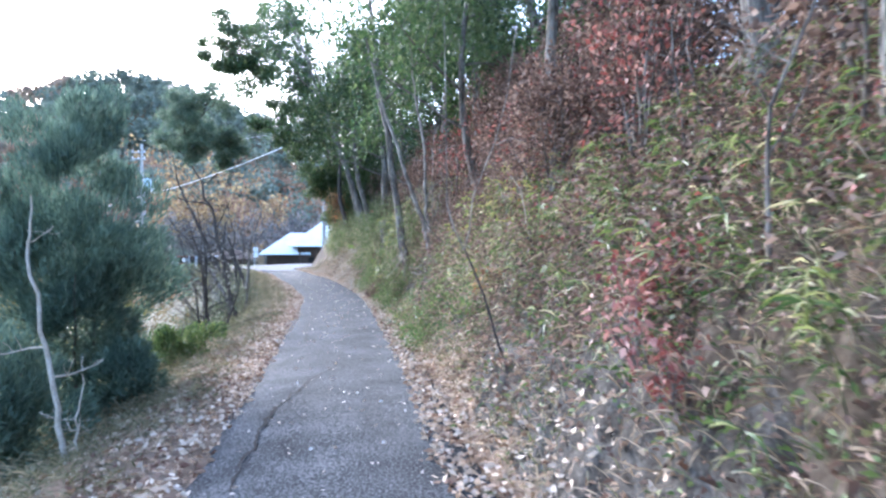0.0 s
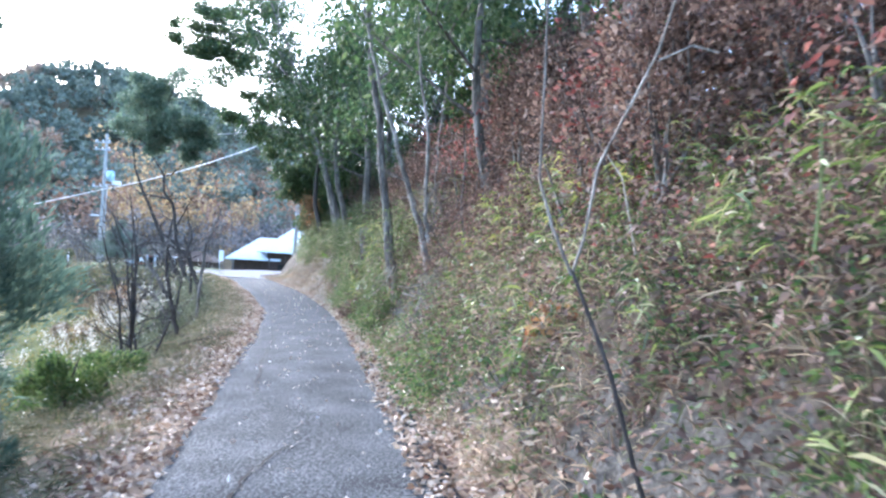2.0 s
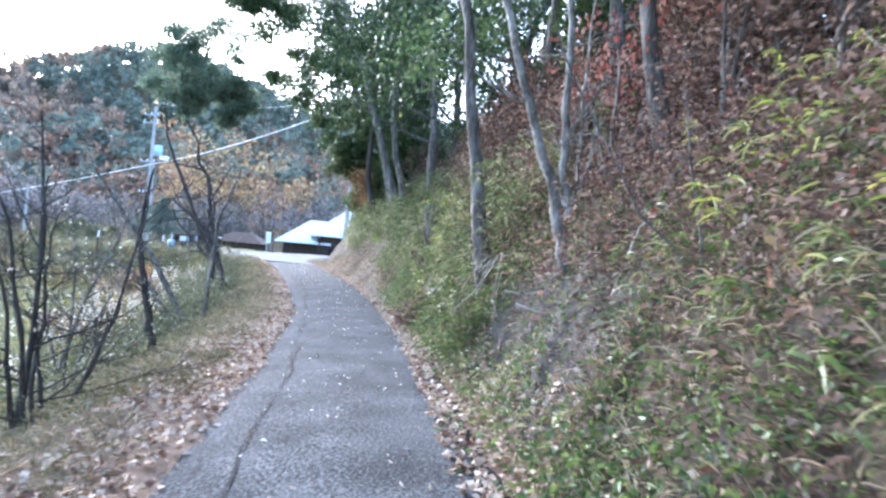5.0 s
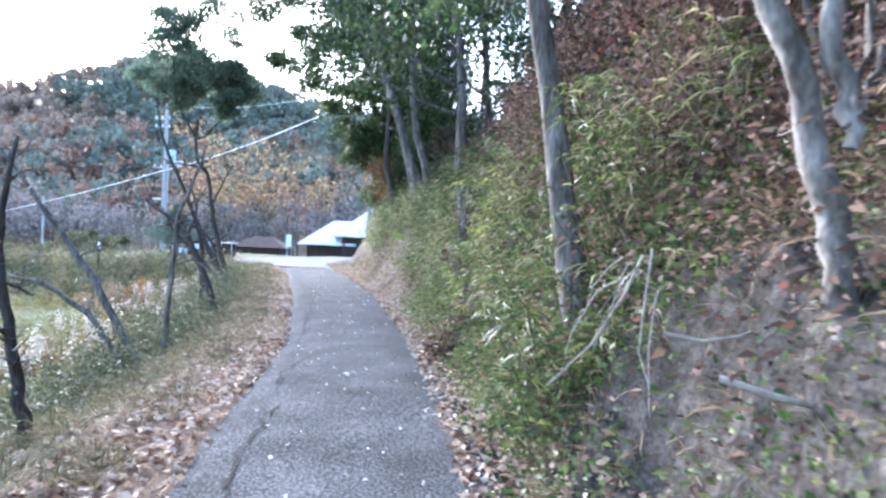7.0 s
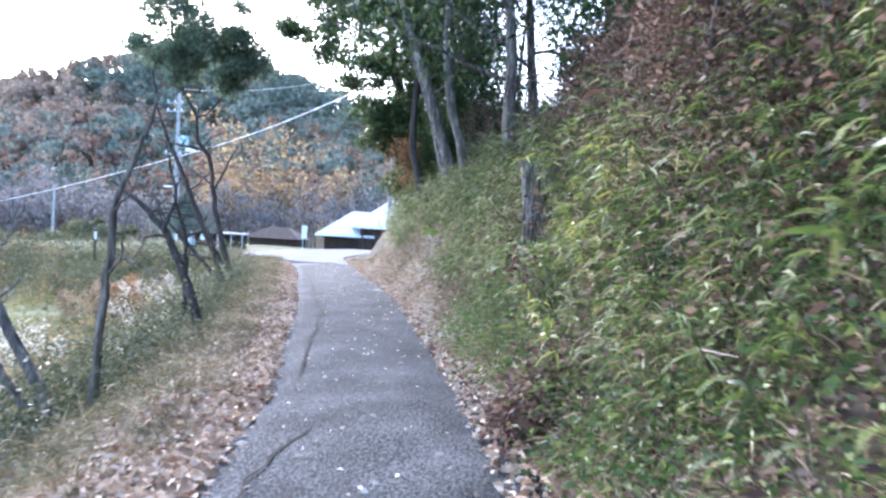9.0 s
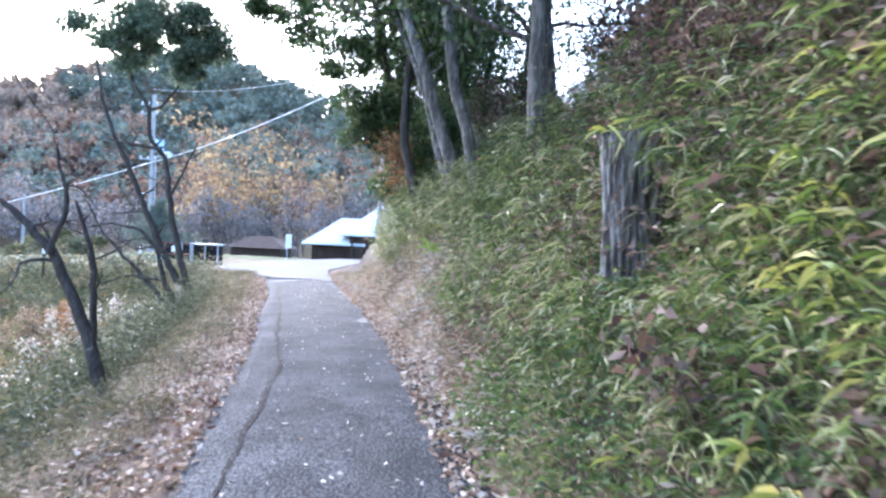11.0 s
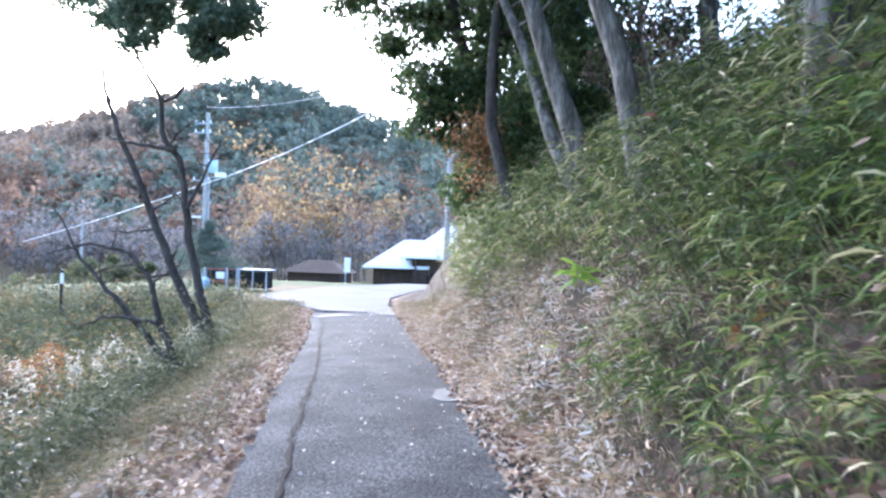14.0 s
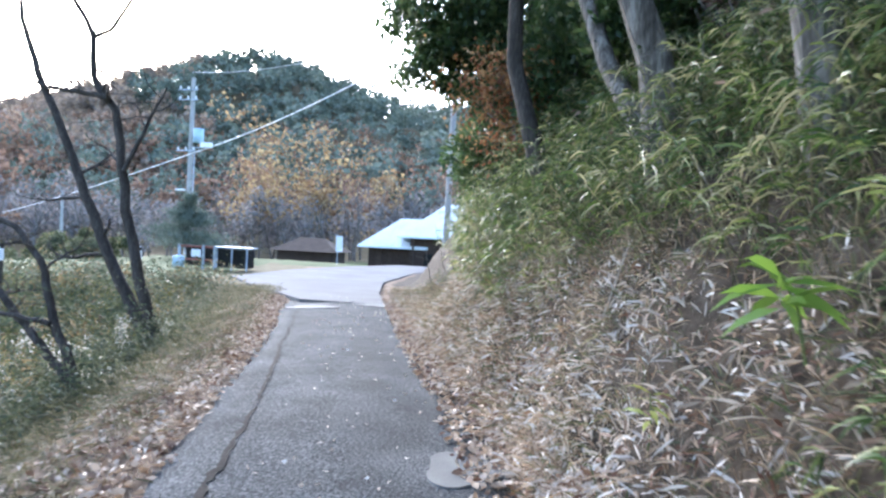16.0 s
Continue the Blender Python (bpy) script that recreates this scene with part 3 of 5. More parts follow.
def shaped_tree(name, x, y, z, stems, label, bark, seed, twig=0.5, n_twigs=5):
    """A bare tree whose stems follow given bends: lists of (sideways, up, radius)."""
    rng = np.random.default_rng(seed)
    t = thing(name, x, y, z, label, "tree")
    for s in stems:
        p = np.array([(a_, 0.12 * a_ + 0.05 * i, b_) for i, (a_, b_, _) in enumerate(s)])
        f = np.linspace(0, len(s) - 1, len(s) * 4)
        pts = np.column_stack([np.interp(f, np.arange(len(s)), p[:, k]) for k in range(3)]) + rng.normal(size=(len(f), 3)) * 0.012
        rad = np.interp(f, np.arange(len(s)), [c_ for _, _, c_ in s])
        part("trunk", tube_mesh("trunk", [(pts, rad)], 8), bark, t)
        for _ in range(n_twigs):
            i = rng.integers(len(f) // 3, len(f) - 1)
            lp, lr = limb_run(rng, pts[i], (rng.normal(), rng.normal() * 0.6, rng.uniform(-0.1, 0.9)), twig * rng.uniform(0.6, 1.8), rad[i] * 0.45, 0.004, 7, 0.22, 0.05)
            runs = [(lp, lr)]
            for _ in range(4):
                j = rng.integers(2, 7)
                runs.append(limb_run(rng, lp[j], (rng.normal(), rng.normal(), rng.uniform(0, 1)), twig * 0.5, lr[j] * 0.6, 0.002, 4, 0.25, 0.05))
            part("limb", tube_mesh("limb", runs, 5), bark, t)
    return t


shaped_tree("pale_forked_tree", 0.8, 13.95, gz(0.8, 13.95) - 0.25, [
    [(0.06, 0, 0.075), (0.03, 0.35, 0.062), (-0.03, 0.75, 0.056), (-0.15, 1.15, 0.05), (-0.38, 1.8, 0.042), (-0.68, 2.7, 0.034), (-1.05, 3.8, 0.025), (-1.35, 5.0, 0.012)],
    [(-0.01, 0.9, 0.03), (-0.05, 1.2, 0.036), (-0.06, 1.7, 0.034), (-0.1, 2.6, 0.028), (-0.3, 3.8, 0.02), (-0.4, 4.8, 0.01)],
    [(-0.02, 0.95, 0.012), (0.06, 1.25, 0.014), (0.07, 2.1, 0.011), (0.1, 3.1, 0.007)],
    [(-0.02, 0.95, 0.01), (0.1, 1.2, 0.011), (0.24, 1.8, 0.006)]], "pale grey forked tree rooted on the steep bank", BARK_PALE, 65, 0.5, 4)
# trees on the valley side
crooked = shaped_tree("roadside_tree", -10.3, 36.5, -0.55, [
    [(-0.08, 0, 0.13), (-0.55, 0.75, 0.11), (-1.0, 1.55, 0.1), (-1.66, 3.05, 0.08), (-2.46, 4.75, 0.06), (-2.8, 5.5, 0.045), (-3.05, 6.9, 0.02)],
    [(0.05, 0, 0.12), (-0.4, 1.24, 0.1), (-0.68, 2.3, 0.088), (-0.95, 4.0, 0.072), (-1.45, 4.65, 0.06), (-1.5, 5.4, 0.05), (-2.3, 6.7, 0.03), (-1.9, 7.8, 0.015)],
    [(-1.0, 4.25, 0.055), (-1.6, 4.35, 0.045), (-2.3, 4.45, 0.03), (-2.7, 4.6, 0.015)],
    [(-0.68, 3.0, 0.045), (-0.3, 3.9, 0.03), (-0.05, 4.5, 0.015)]], "dark leaning two-stemmed tree with crooked limbs and a ragged green crown", BARK_DARK, 41, 0.8, 5)
crown_lobes(crooked, np.random.default_rng(59), np.array([(-0.95, 0.1, 4.0), (-1.45, 0.0, 4.65), (-1.5, 0.1, 5.4), (-2.3, 0, 6.7), (-2.46, -0.1, 4.75), (-2.8, -0.1, 5.5)]),
            [((-12.4, 36.5, 7.8), 1.5), ((-11.2, 36.5, 7.5), 1.4), ((-10.1, 36.2, 7.0), 1.0), ((-10.3, 36.0, 6.1), 0.7), ((-11.6, 36.6, 9.2), 1.4), ((-13.3, 36.8, 7.6), 1.2), ((-12.4, 36.4, 6.7), 0.9), ((-12.9, 36.6, 9.0), 1.2)], 3600, L_HAZEL, 0.13, BARK_DARK)
shaped_tree("roadside_tree", -6.15, 25.6, -0.5, [
    [(0, 0, 0.09), (-0.34, 0.95, 0.075), (-0.72, 1.7, 0.06), (-1.17, 2.15, 0.045), (-1.7, 2.5, 0.02)],
    [(-0.72, 1.7, 0.04), (-0.55, 2.3, 0.03), (-0.75, 3.0, 0.015)]], "dark leaning bare tree on the verge slope", BARK_DARK, 42, 0.6)
shaped_tree("roadside_tree", -6.96, 26.6, -0.6, [[(0, 0, 0.06), (-0.05, 0.9, 0.05), (-0.1, 1.7, 0.04), (-0.4, 2.5, 0.02)]], "thin dark bare stem on the verge slope", BARK_DARK, 62, 0.5)
shaped_tree("roadside_tree", -8.82, 32.8, -0.5, [
    [(0, 0, 0.07), (-0.41, 0.85, 0.055), (-0.59, 1.5, 0.045), (-1.0, 1.98, 0.035), (-1.75, 2.1, 0.025), (-2.5, 1.9, 0.012)],
    [(0.02, 0, 0.06), (-0.4, 0.38, 0.055), (-0.8, 0.8, 0.05), (-1.36, 1.36, 0.04), (-1.9, 1.9, 0.025), (-2.3, 2.6, 0.01)],
    [(-0.41, 0.85, 0.035), (-1.2, 0.95, 0.025), (-1.9, 0.7, 0.01)]], "thin dark bare tree arching over the field", BARK_DARK, 43, 0.5)
shaped_tree("roadside_tree", -3.95, 16.6, -0.5, [[(0, 0, 0.06), (-0.1, 0.6, 0.05), (-0.27, 1.2, 0.042), (-0.36, 1.9, 0.03), (-0.3, 2.6, 0.015)]], "thin dark bare stem on the verge slope", BARK_DARK, 63, 0.4)
shaped_tree("roadside_tree", -4.9, 20.6, -0.6, [
    [(0, 0, 0.05), (0.08, 1.1, 0.04), (0.12, 2.1, 0.035), (0.45, 3.2, 0.015)],
    [(-0.2, 0, 0.06), (-0.9, 1.2, 0.05), (-1.6, 2.1, 0.04), (-2.3, 3.0, 0.015)],
    [(-0.4, 0, 0.05), (-1.0, 0.8, 0.04), (-1.7, 1.2, 0.03), (-2.3, 1.3, 0.012)]], "grey bare stems leaning over the field", BARK_GREY, 45, 0.5)
tree("bare_shrub", -3.66, 13.5, 3.0, 0.034, (-0.12, 0.05), "bare many-stemmed shrub with grey twigs", BARK_DARK, L_PLUME, 8, 0.12, 0.4, 260, 0.035, seed=44, stems=6, twigs=9)
tree("bare_shrub", -4.4, 15.2, 2.8, 0.026, (-0.05, 0.1), "bare twiggy shrub by the verge", BARK_GREY, L_PLUME, 6, 0.2, 0.35, 200, 0.035, seed=48, stems=4, twigs=7)
tree("bare_shrub", -4.5, 11.6, 2.6, 0.024, (-0.05, 0.1), "bare twiggy shrub on the slope", BARK_GREY, L_PLUME, 6, 0.2, 0.35, 200, 0.035, seed=49, stems=3, twigs=7)


def crown_bush(name, x, y, z0, rx, rz, n, leaf, size, label, category, seed, stems=5, bark=BARK_DARK, width=0.4, lumps=14, base=None, group="", lump=0.28, rise=0.0):
    """A bush of several stems and leaves in uneven lumps."""
    rng = np.random.default_rng(seed)
    g0 = gz(x, y) if base is None else base
    t = thing(name, x, y, g0 - 0.1, label, category, group)
    c = rng.normal(size=(lumps, 3))
    c = unit(c) * rng.uniform(0.3, 0.85, (lumps, 1)) * np.array([rx, rx, rz]) + np.array([0, 0, z0])
    rr = rng.uniform(lump, lump * 1.8, lumps) * min(rx, rz)
    k = rng.integers(0, lumps, n)
    pos = c[k] + unit(rng.normal(size=(n, 3))) * (rr[k] * rng.uniform(0.2, 1.0, n) ** 0.5)[:, None]
    pos = pos[pos[:, 2] > 0.08]
    way = unit(pos - np.array([0, 0, z0 * 0.6])) + rng.normal(size=pos.shape) * 0.6 + np.array([0, 0, rise])
    runs = [limb_run(rng, (rng.normal() * 0.06, rng.normal() * 0.06, 0), c[i % lumps] + np.array([0, 0, 0.15]), np.linalg.norm(c[i % lumps]), 0.03, 0.006, 6, 0.08) for i in range(stems)]
    part("woody_base", tube_mesh("stems", runs, 5), bark, t)
    part("foliage", leaf_mesh("foliage", pos, way, size, size * width, rng, 0.15), leaf, t)
    return t


crown_bush("evergreen_bush", -3.5, 8.6, 2.3, 1.3, 2.6, 30000, L_PINE, 0.15, "tall soft dark green evergreen bush on the verge", "bush", 51, 9, width=0.14, lumps=75, lump=0.16, rise=1.0)
crown_bush("evergreen_bush", -3.2, 6.4, 0.8, 1.0, 1.0, 11000, L_PINE, 0.13, "low dark green bush on the verge slope", "bush", 52, 6, width=0.16, lumps=30, lump=0.2, rise=0.8)
crown_bush("evergreen_bush", -2.62, 8.0, 0.4, 0.6, 0.6, 7000, L_PINE, 0.12, "low feathery dark green bush at the verge's edge", "bush", 54, 5, width=0.16, lumps=24, lump=0.22, rise=0.8)
crown_bush("evergreen_bush", -3.0, 10.6, 0.3, 0.95, 0.55, 5500, L_BUSH, 0.08, "low green bush beside the lane's verge", "bush", 53, 4, width=0.3, lumps=26, lump=0.22, rise=0.4)
for k, (x, y, z0, rx, rz, n) in enumerate([(-4.6, 38.2, 1.6, 1.2, 1.3, 5500), (-3.5, 35.4, 1.5, 1.1, 1.3, 5000), (-5.0, 42.4, 1.5, 1.2, 1.3, 5000), (-2.7, 33.2, 1.4, 1.0, 1.2, 4000), (-2.2, 36.0, 2.0, 1.4, 1.6, 5500), (-4.0, 41.0, 2.2, 1.5, 1.8, 6000), (-6.0, 46.5, 1.2, 1.1, 1.1, 4000)]):
    crown_bush("evergreen_shrub", x, y, z0, rx, rz, n, L_OAK, 0.13, "dense dark evergreen shrub at the lane's end", "shrub", 90 + k, 6, BARK_DARK, 0.5, 18, group="evergreen shrubs")
crown_bush("yellow_bush", -13.2, 33.4, 0.6, 1.1, 0.7, 3500, L_STRAW, 0.09, "dry yellow-brown bush at the field's edge", "bush", 57, 5)
crown_bush("yellow_bush", -9.6, 24.5, 0.5, 0.8, 0.5, 2600, L_STRAW, 0.09, "dry yellow-brown bush at the field's edge", "bush", 58, 5)
for k, (x, y) in enumerate(((-27, 55), (-31.5, 53.5), (-36, 56), (-40.5, 54), (-45, 57), (-50, 55), (-55, 58), (-61, 56), (-68, 60))):
    crown_bush("scrub_mound", x, y, 0.5, 2.5, 0.9, 3600, (L_SCRUB, L_VERGE, L_SCRUB)[k % 3], 0.2, "low olive scrub mound at the far edge of the field", "bush", 430 + k, 5, lumps=18, group="scrub mounds")
crown_bush("dry_bush", -30.0, 60.0, 0.9, 3.2, 1.2, 6000, L_GRASS, 0.22, "rounded dry yellow-brown bush beyond the field", "bush", 55, 5)
crown_bush("dry_bush", -36.5, 62.0, 0.8, 3.4, 1.1, 6000, L_GRASS, 0.22, "rounded dry yellow-brown bush beyond the field", "bush", 56, 5)

shaped_tree("thin_sapling", -2.0, 5.7, -0.45, [[(0, 0, 0.03), (-0.12, 0.6, 0.025), (-0.25, 1.2, 0.02), (-0.42, 1.9, 0.014), (-0.4, 2.4, 0.008)], [(0.05, 0, 0.012), (0.02, 0.5, 0.01), (0.06, 0.9, 0.005)]], "thin pale bare stem on the verge", TWIG, 64, 0.3, 3)
# shrubs on the bank
kinds = [(L_BROWN, "dry brown-leaved shrub on the bank", 2400, 0.075), (L_BROWN, "dry brown-leaved shrub on the bank", 2400, 0.065), (L_OAK, "dark green shrub under the trees", 2200, 0.1), (L_RED, "shrub with sparse red autumn leaves", 420, 0.075)]
masters = [crown_bush("shrub", 3.0 + 0.9 * k, 3.0 + 0.3 * k, 1.15, 0.85, 1.05, n, lf, s, lab, "shrub", 70 + k, 6, BARK_GREY, 0.5, 16, group="shrubs on the bank") for k, (lf, lab, n, s) in enumerate(kinds)]
Q_ = np.random.default_rng(9)
for k in range(92):
    y = Q_.uniform(1.5, 22) if k < 62 else Q_.uniform(20, 46)
    d = Q_.uniform(1.15, 5.0) if k < 62 else Q_.uniform(2.4, 7.0)
    x = float(edge_r(y)) + d
    m = masters[(k % 2) if k % 12 else 3] if k < 62 else masters[(0, 2, 2, 1)[k % 4]]
    s = Q_.uniform(0.8, 1.4)
    c = copy_thing(m, pose(x, y, gz(x, y) - 0.12, 0, 0, Q_.uniform(0, 360)))
    c.scale = (s, s, s)


X_ = np.random.default_rng(19)
for y, d in ((6.2, 1.7), (7.6, 2.0), (8.8, 1.6), (9.6, 2.3)):
    x = float(edge_r(y)) + d
    copy_thing(masters[3], pose(x, y, gz(x, y) - 0.1, 0, 0, X_.uniform(0, 360)))
for k in range(20):
    y = X_.uniform(20, 31.5)
    x = float(edge_r(y)) + X_.uniform(3.2, 7.0)
    s = X_.uniform(1.3, 2.0)
    c = copy_thing(masters[(2, 2, 0)[k % 3]], pose(x, y, gz(x, y) - 0.2, 0, 0, X_.uniform(0, 360)))
    c.scale = (s, s, s)
for k in range(16):
    y = X_.uniform(19.5, 26)
    x = float(edge_r(y)) + X_.uniform(1.7, 3.4)
    s = X_.uniform(0.6, 1.0)
    c = copy_thing(masters[(0, 1, 1, 2)[k % 4]], pose(x, y, gz(x, y) - 0.15, 0, 0, X_.uniform(0, 360)))
    c.scale = (s, s, s)


def thin_stem(seed, h, label):
    """A thin leafless stem with a few twigs."""
    rng = np.random.default_rng(seed)
    t = thing("bare_sapling", 3.2 + seed * 0.2, 2.5, gz(3.2 + seed * 0.2, 2.5) - 0.05, label, "sapling", "bare saplings")
    p, r = limb_run(rng, (0, 0, 0), (rng.normal() * 0.25, rng.normal() * 0.25, 1), h, 0.012, 0.004, 8, 0.12)
    part("trunk", tube_mesh("trunk", [(p, r)], 5), BARK_GREY, t)
    for _ in range(6):
        i = rng.integers(2, 8)
        lp, lr = limb_run(rng, p[i], (rng.normal(), rng.normal(), rng.uniform(0.2, 1.2)), h * rng.uniform(0.15, 0.4), r[i] * 0.6, 0.002, 5, 0.2)
        part("limb", tube_mesh("limb", [(lp, lr), limb_run(rng, lp[3], (rng.normal(), rng.normal(), 0.6), h * 0.12, 0.003, 0.0015, 3, 0.2)], 4), BARK_GREY, t)
    return t


stems_ = [thin_stem(k, h, "thin bare grey sapling in the undergrowth") for k, h in ((1, 1.3), (2, 1.8), (3, 2.4), (4, 1.5))]
for k in range(64):
    y = Q_.uniform(1.5, 45)
    x = float(edge_r(y)) + Q_.uniform(0.8, 4.0)
    s = Q_.uniform(0.8, 1.3)
    c = copy_thing(stems_[k % 4], pose(x, y, gz(x, y) - 0.05, 0, 0, Q_.uniform(0, 360)))
    c.scale = (s, s, s)

# ---- undergrowth: what nobody could count ----


def on_ground(x, y):
    return np.column_stack([x, y, height(x, y)])


def clumps(name, cx, cy, n_each, radius, tall, leaf, size, width, label, seed, long=False, droop=0.3, upright=0.5):
    """Plants rooted at (cx, cy), each a tuft of leaves."""
    rng = np.random.default_rng(seed)
    stay = ~bare(cx, cy) | (rng.uniform(size=len(cx)) < 0.34)
    cx, cy = cx[stay], cy[stay]
    k = np.repeat(np.arange(len(cx)), n_each)
    n = len(k)
    sc = rng.uniform(0.5, 1.3, len(cx))[k]
    off = rng.normal(size=(n, 3)) * radius * sc[:, None]
    off[:, 2] = np.abs(off[:, 2]) * tall / radius
    x, y = cx[k] + off[:, 0], cy[k] + off[:, 1]
    base = on_ground(x, y)
    base[:, 2] = np.maximum(base[:, 2], height(cx, cy)[k] * 0.5 + base[:, 2] * 0.5) + off[:, 2] * 0.9
    way = np.column_stack([off[:, 0] / radius, off[:, 1] / radius, np.full(n, upright)]) + rng.normal(size=(n, 3)) * 0.7
    ob = part(name, leaf_mesh(name, base, way, size, width, rng, droop, long), leaf)
    tagged(ob, label, "undergrowth", kind="stuff")
    return ob


def bamboo(name, cx, cy, h0, h1, leaf, size, width, label, seed, lean=0.22, top=7, low=4):
    """Bamboo grass: thin bent stems, each with a fan of long leaves at its tip and fewer at two joints below."""
    rng = np.random.default_rng(seed)
    stay = ~bare(cx, cy) | (rng.uniform(size=len(cx)) < 0.2)
    cx, cy = cx[stay], cy[stay]
    n = len(cx)
    base = on_ground(cx, cy) - np.array([0, 0, 0.03])
    way = unit(np.column_stack([rng.normal(size=n) * 0.3 - lean, rng.normal(size=n) * 0.3, np.ones(n)]))
    h = rng.uniform(h0, h1, n)
    # Stems capped here to keep the camera's sight line to the stump clear
    stump_view = (cy > 16.8) & (cy < 22.7) & (cx < -0.45)
    h = np.where(stump_view, np.clip(1.42 - base[:, 2], 0.16, h), h)[:, None]
    out = unit(way * np.array([1, 1, 0]))
    def along(f):
        return base + way * h * f + out * h * 0.16 * f * f
    runs = np.stack([along(0.0), along(0.5), along(1.0)], 1)
    st = part("bamboo_stems", tube_mesh("bamboo_stems", [(r_, [0.004, 0.0035, 0.0025]) for r_ in runs], 3), L_VERGE)
    tagged(st, "thin stems of bamboo grass", "undergrowth", kind="stuff")
    az = np.arctan2(out[:, 1], out[:, 0])
    P, W = [], []
    for f, m in ((1.0, top), (0.78, low), (0.56, low)):
        for q in range(m):
            a_ = az + (q - (m - 1) / 2) * (4.6 / m) + rng.normal(size=n) * 0.5
            P.append(along(f - rng.uniform(0, 0.05, (n, 1))))
            W.append(np.column_stack([np.cos(a_), np.sin(a_), rng.uniform(-0.15, 0.75, n)]))
    ob = part(name, leaf_mesh(name, np.concatenate(P), np.concatenate(W), size * np.repeat(rng.uniform(0.65, 1.15, len(P)), n), width, rng, 0.95, True, 0.2), leaf)
    tagged(ob, label, "undergrowth", kind="stuff")
    return ob


def strip(rng, n, y0, y1, d0, d1, side=1, power=1.0):
    y = rng.uniform(y0, y1, n)
    d = d0 + (d1 - d0) * rng.uniform(0, 1, n) ** power
    return (edge_r(y) + d if side > 0 else edge_l(y) - d), y


R_ = np.random.default_rng(77)
x, y = strip(R_, 1700, -1, 20, 0.55, 5.0)
clumps("brown_undergrowth", x, y, 44, 0.28, 0.3, L_BROWN, 0.058, 0.028, "thick dry brown undergrowth on the steep bank", 101)
x, y = strip(R_, 260, 2, 17, 0.9, 4.0)
clumps("red_undergrowth", x, y, 18, 0.2, 0.28, L_RED, 0.055, 0.028, "scattered red autumn leaves in the undergrowth", 102)
x, y = strip(R_, 620, -1, 17, 0.3, 1.5)
clumps("green_weeds", x, y, 34, 0.13, 0.13, L_BUSH, 0.048, 0.024, "small green weeds on the bank face", 117)
x, y = strip(R_, 900, -1, 18, 0.3, 1.7)
clumps("brown_undergrowth", x, y, 40, 0.16, 0.16, L_BROWN, 0.042, 0.02, "fine dry brown weeds on the bank face", 118)
x, y = strip(R_, 420, 17, 44, 1.8, 6.0)
clumps("brown_undergrowth", x, y, 36, 0.35, 0.45, L_BROWN, 0.085, 0.04, "dry brown undergrowth beneath the trees", 103)
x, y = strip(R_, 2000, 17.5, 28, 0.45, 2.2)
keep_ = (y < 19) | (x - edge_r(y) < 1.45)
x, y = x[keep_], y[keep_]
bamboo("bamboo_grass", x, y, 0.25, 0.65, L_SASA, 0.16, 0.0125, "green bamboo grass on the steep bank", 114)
x, y = strip(R_, 260, 15.5, 25, 0.95, 2.3)
clumps("brown_undergrowth", x, y, 90, 0.34, 0.75, L_BROWN, 0.065, 0.03, "tall dry brown growth before the trunks", 123)
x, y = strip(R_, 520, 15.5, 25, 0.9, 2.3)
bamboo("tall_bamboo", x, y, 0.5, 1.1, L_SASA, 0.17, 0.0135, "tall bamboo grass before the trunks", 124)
x, y = R_.uniform(-0.1, 0.75, 110), R_.uniform(15.4, 16.3, 110)
bamboo("tall_bamboo", x, y, 0.6, 1.25, L_SASA, 0.17, 0.0135, "bamboo grass round the foot of a grey trunk", 126)
x, y = strip(R_, 90, 9, 16, 0.95, 2.0)
clumps("brown_undergrowth", x, y, 90, 0.3, 0.5, L_BROWN, 0.06, 0.028, "dry brown growth round the pale tree", 125)
# These two stands take the leaf colour with tree shade put into it
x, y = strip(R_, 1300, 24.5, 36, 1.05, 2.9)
bamboo("tall_bamboo", x, y, 0.4, 0.95, L_SASA_SHADED, 0.17, 0.0145, "tall bamboo grass in front of the trunks", 121)
x, y = strip(R_, 2300, 21, 47, 1.3, 6.0)
keep_ = (y < 25.5) | (y > 32) | (x - edge_r(y) > 1.6)
x, y = x[keep_], y[keep_]
keep_ = (y < 36) | (x > -2.6 - 0.176 * (y - 25.8))
x, y = x[keep_], y[keep_]
bamboo("shaded_bamboo", x, y, 0.5, 1.15, L_SASA_SHADED, 0.19, 0.018, "tall bamboo under the trees, darkened in colour for shade", 115)
x, y = strip(R_, 5000, 21, 46, 0.6, 3.6, power=1.2)
keep_ = (y < 25) | (x - edge_r(y) > 0.85) | ((y > 31) & (x - edge_r(y) > 0.65))
keep_ = keep_ & ((y < 25.5) | (y > 32) | (x - edge_r(y) > 0.9)) & ((y < 36) | (x > -2.95 - 0.176 * (y - 25.8)))
keep_ = keep_ & ((y > 25.5) | (x - edge_r(y) < 1.55))
x, y = x[keep_], y[keep_]
bamboo("bamboo_grass", x, y, 0.35, 0.9, L_SASA, 0.165, 0.013, "dense green bamboo grass covering the bank", 104)
x, y = strip(R_, 760, -1, 12.5, 0.55, 2.8)
bamboo("bamboo_grass", x, y, 0.2, 0.5, L_SASA, 0.15, 0.013, "tufts of bamboo grass among dry leaves", 105)
x, y = strip(R_, 1500, 9, 24.5, 0.18, 1.2)
keep_ = (y > 15.0) | (x - edge_r(y) < 0.5)
x, y = x[keep_], y[keep_]
clumps("green_weeds", x, y, 34, 0.16, 0.16, L_BUSH, 0.06, 0.03, "low green weeds along the foot of the bank", 106)
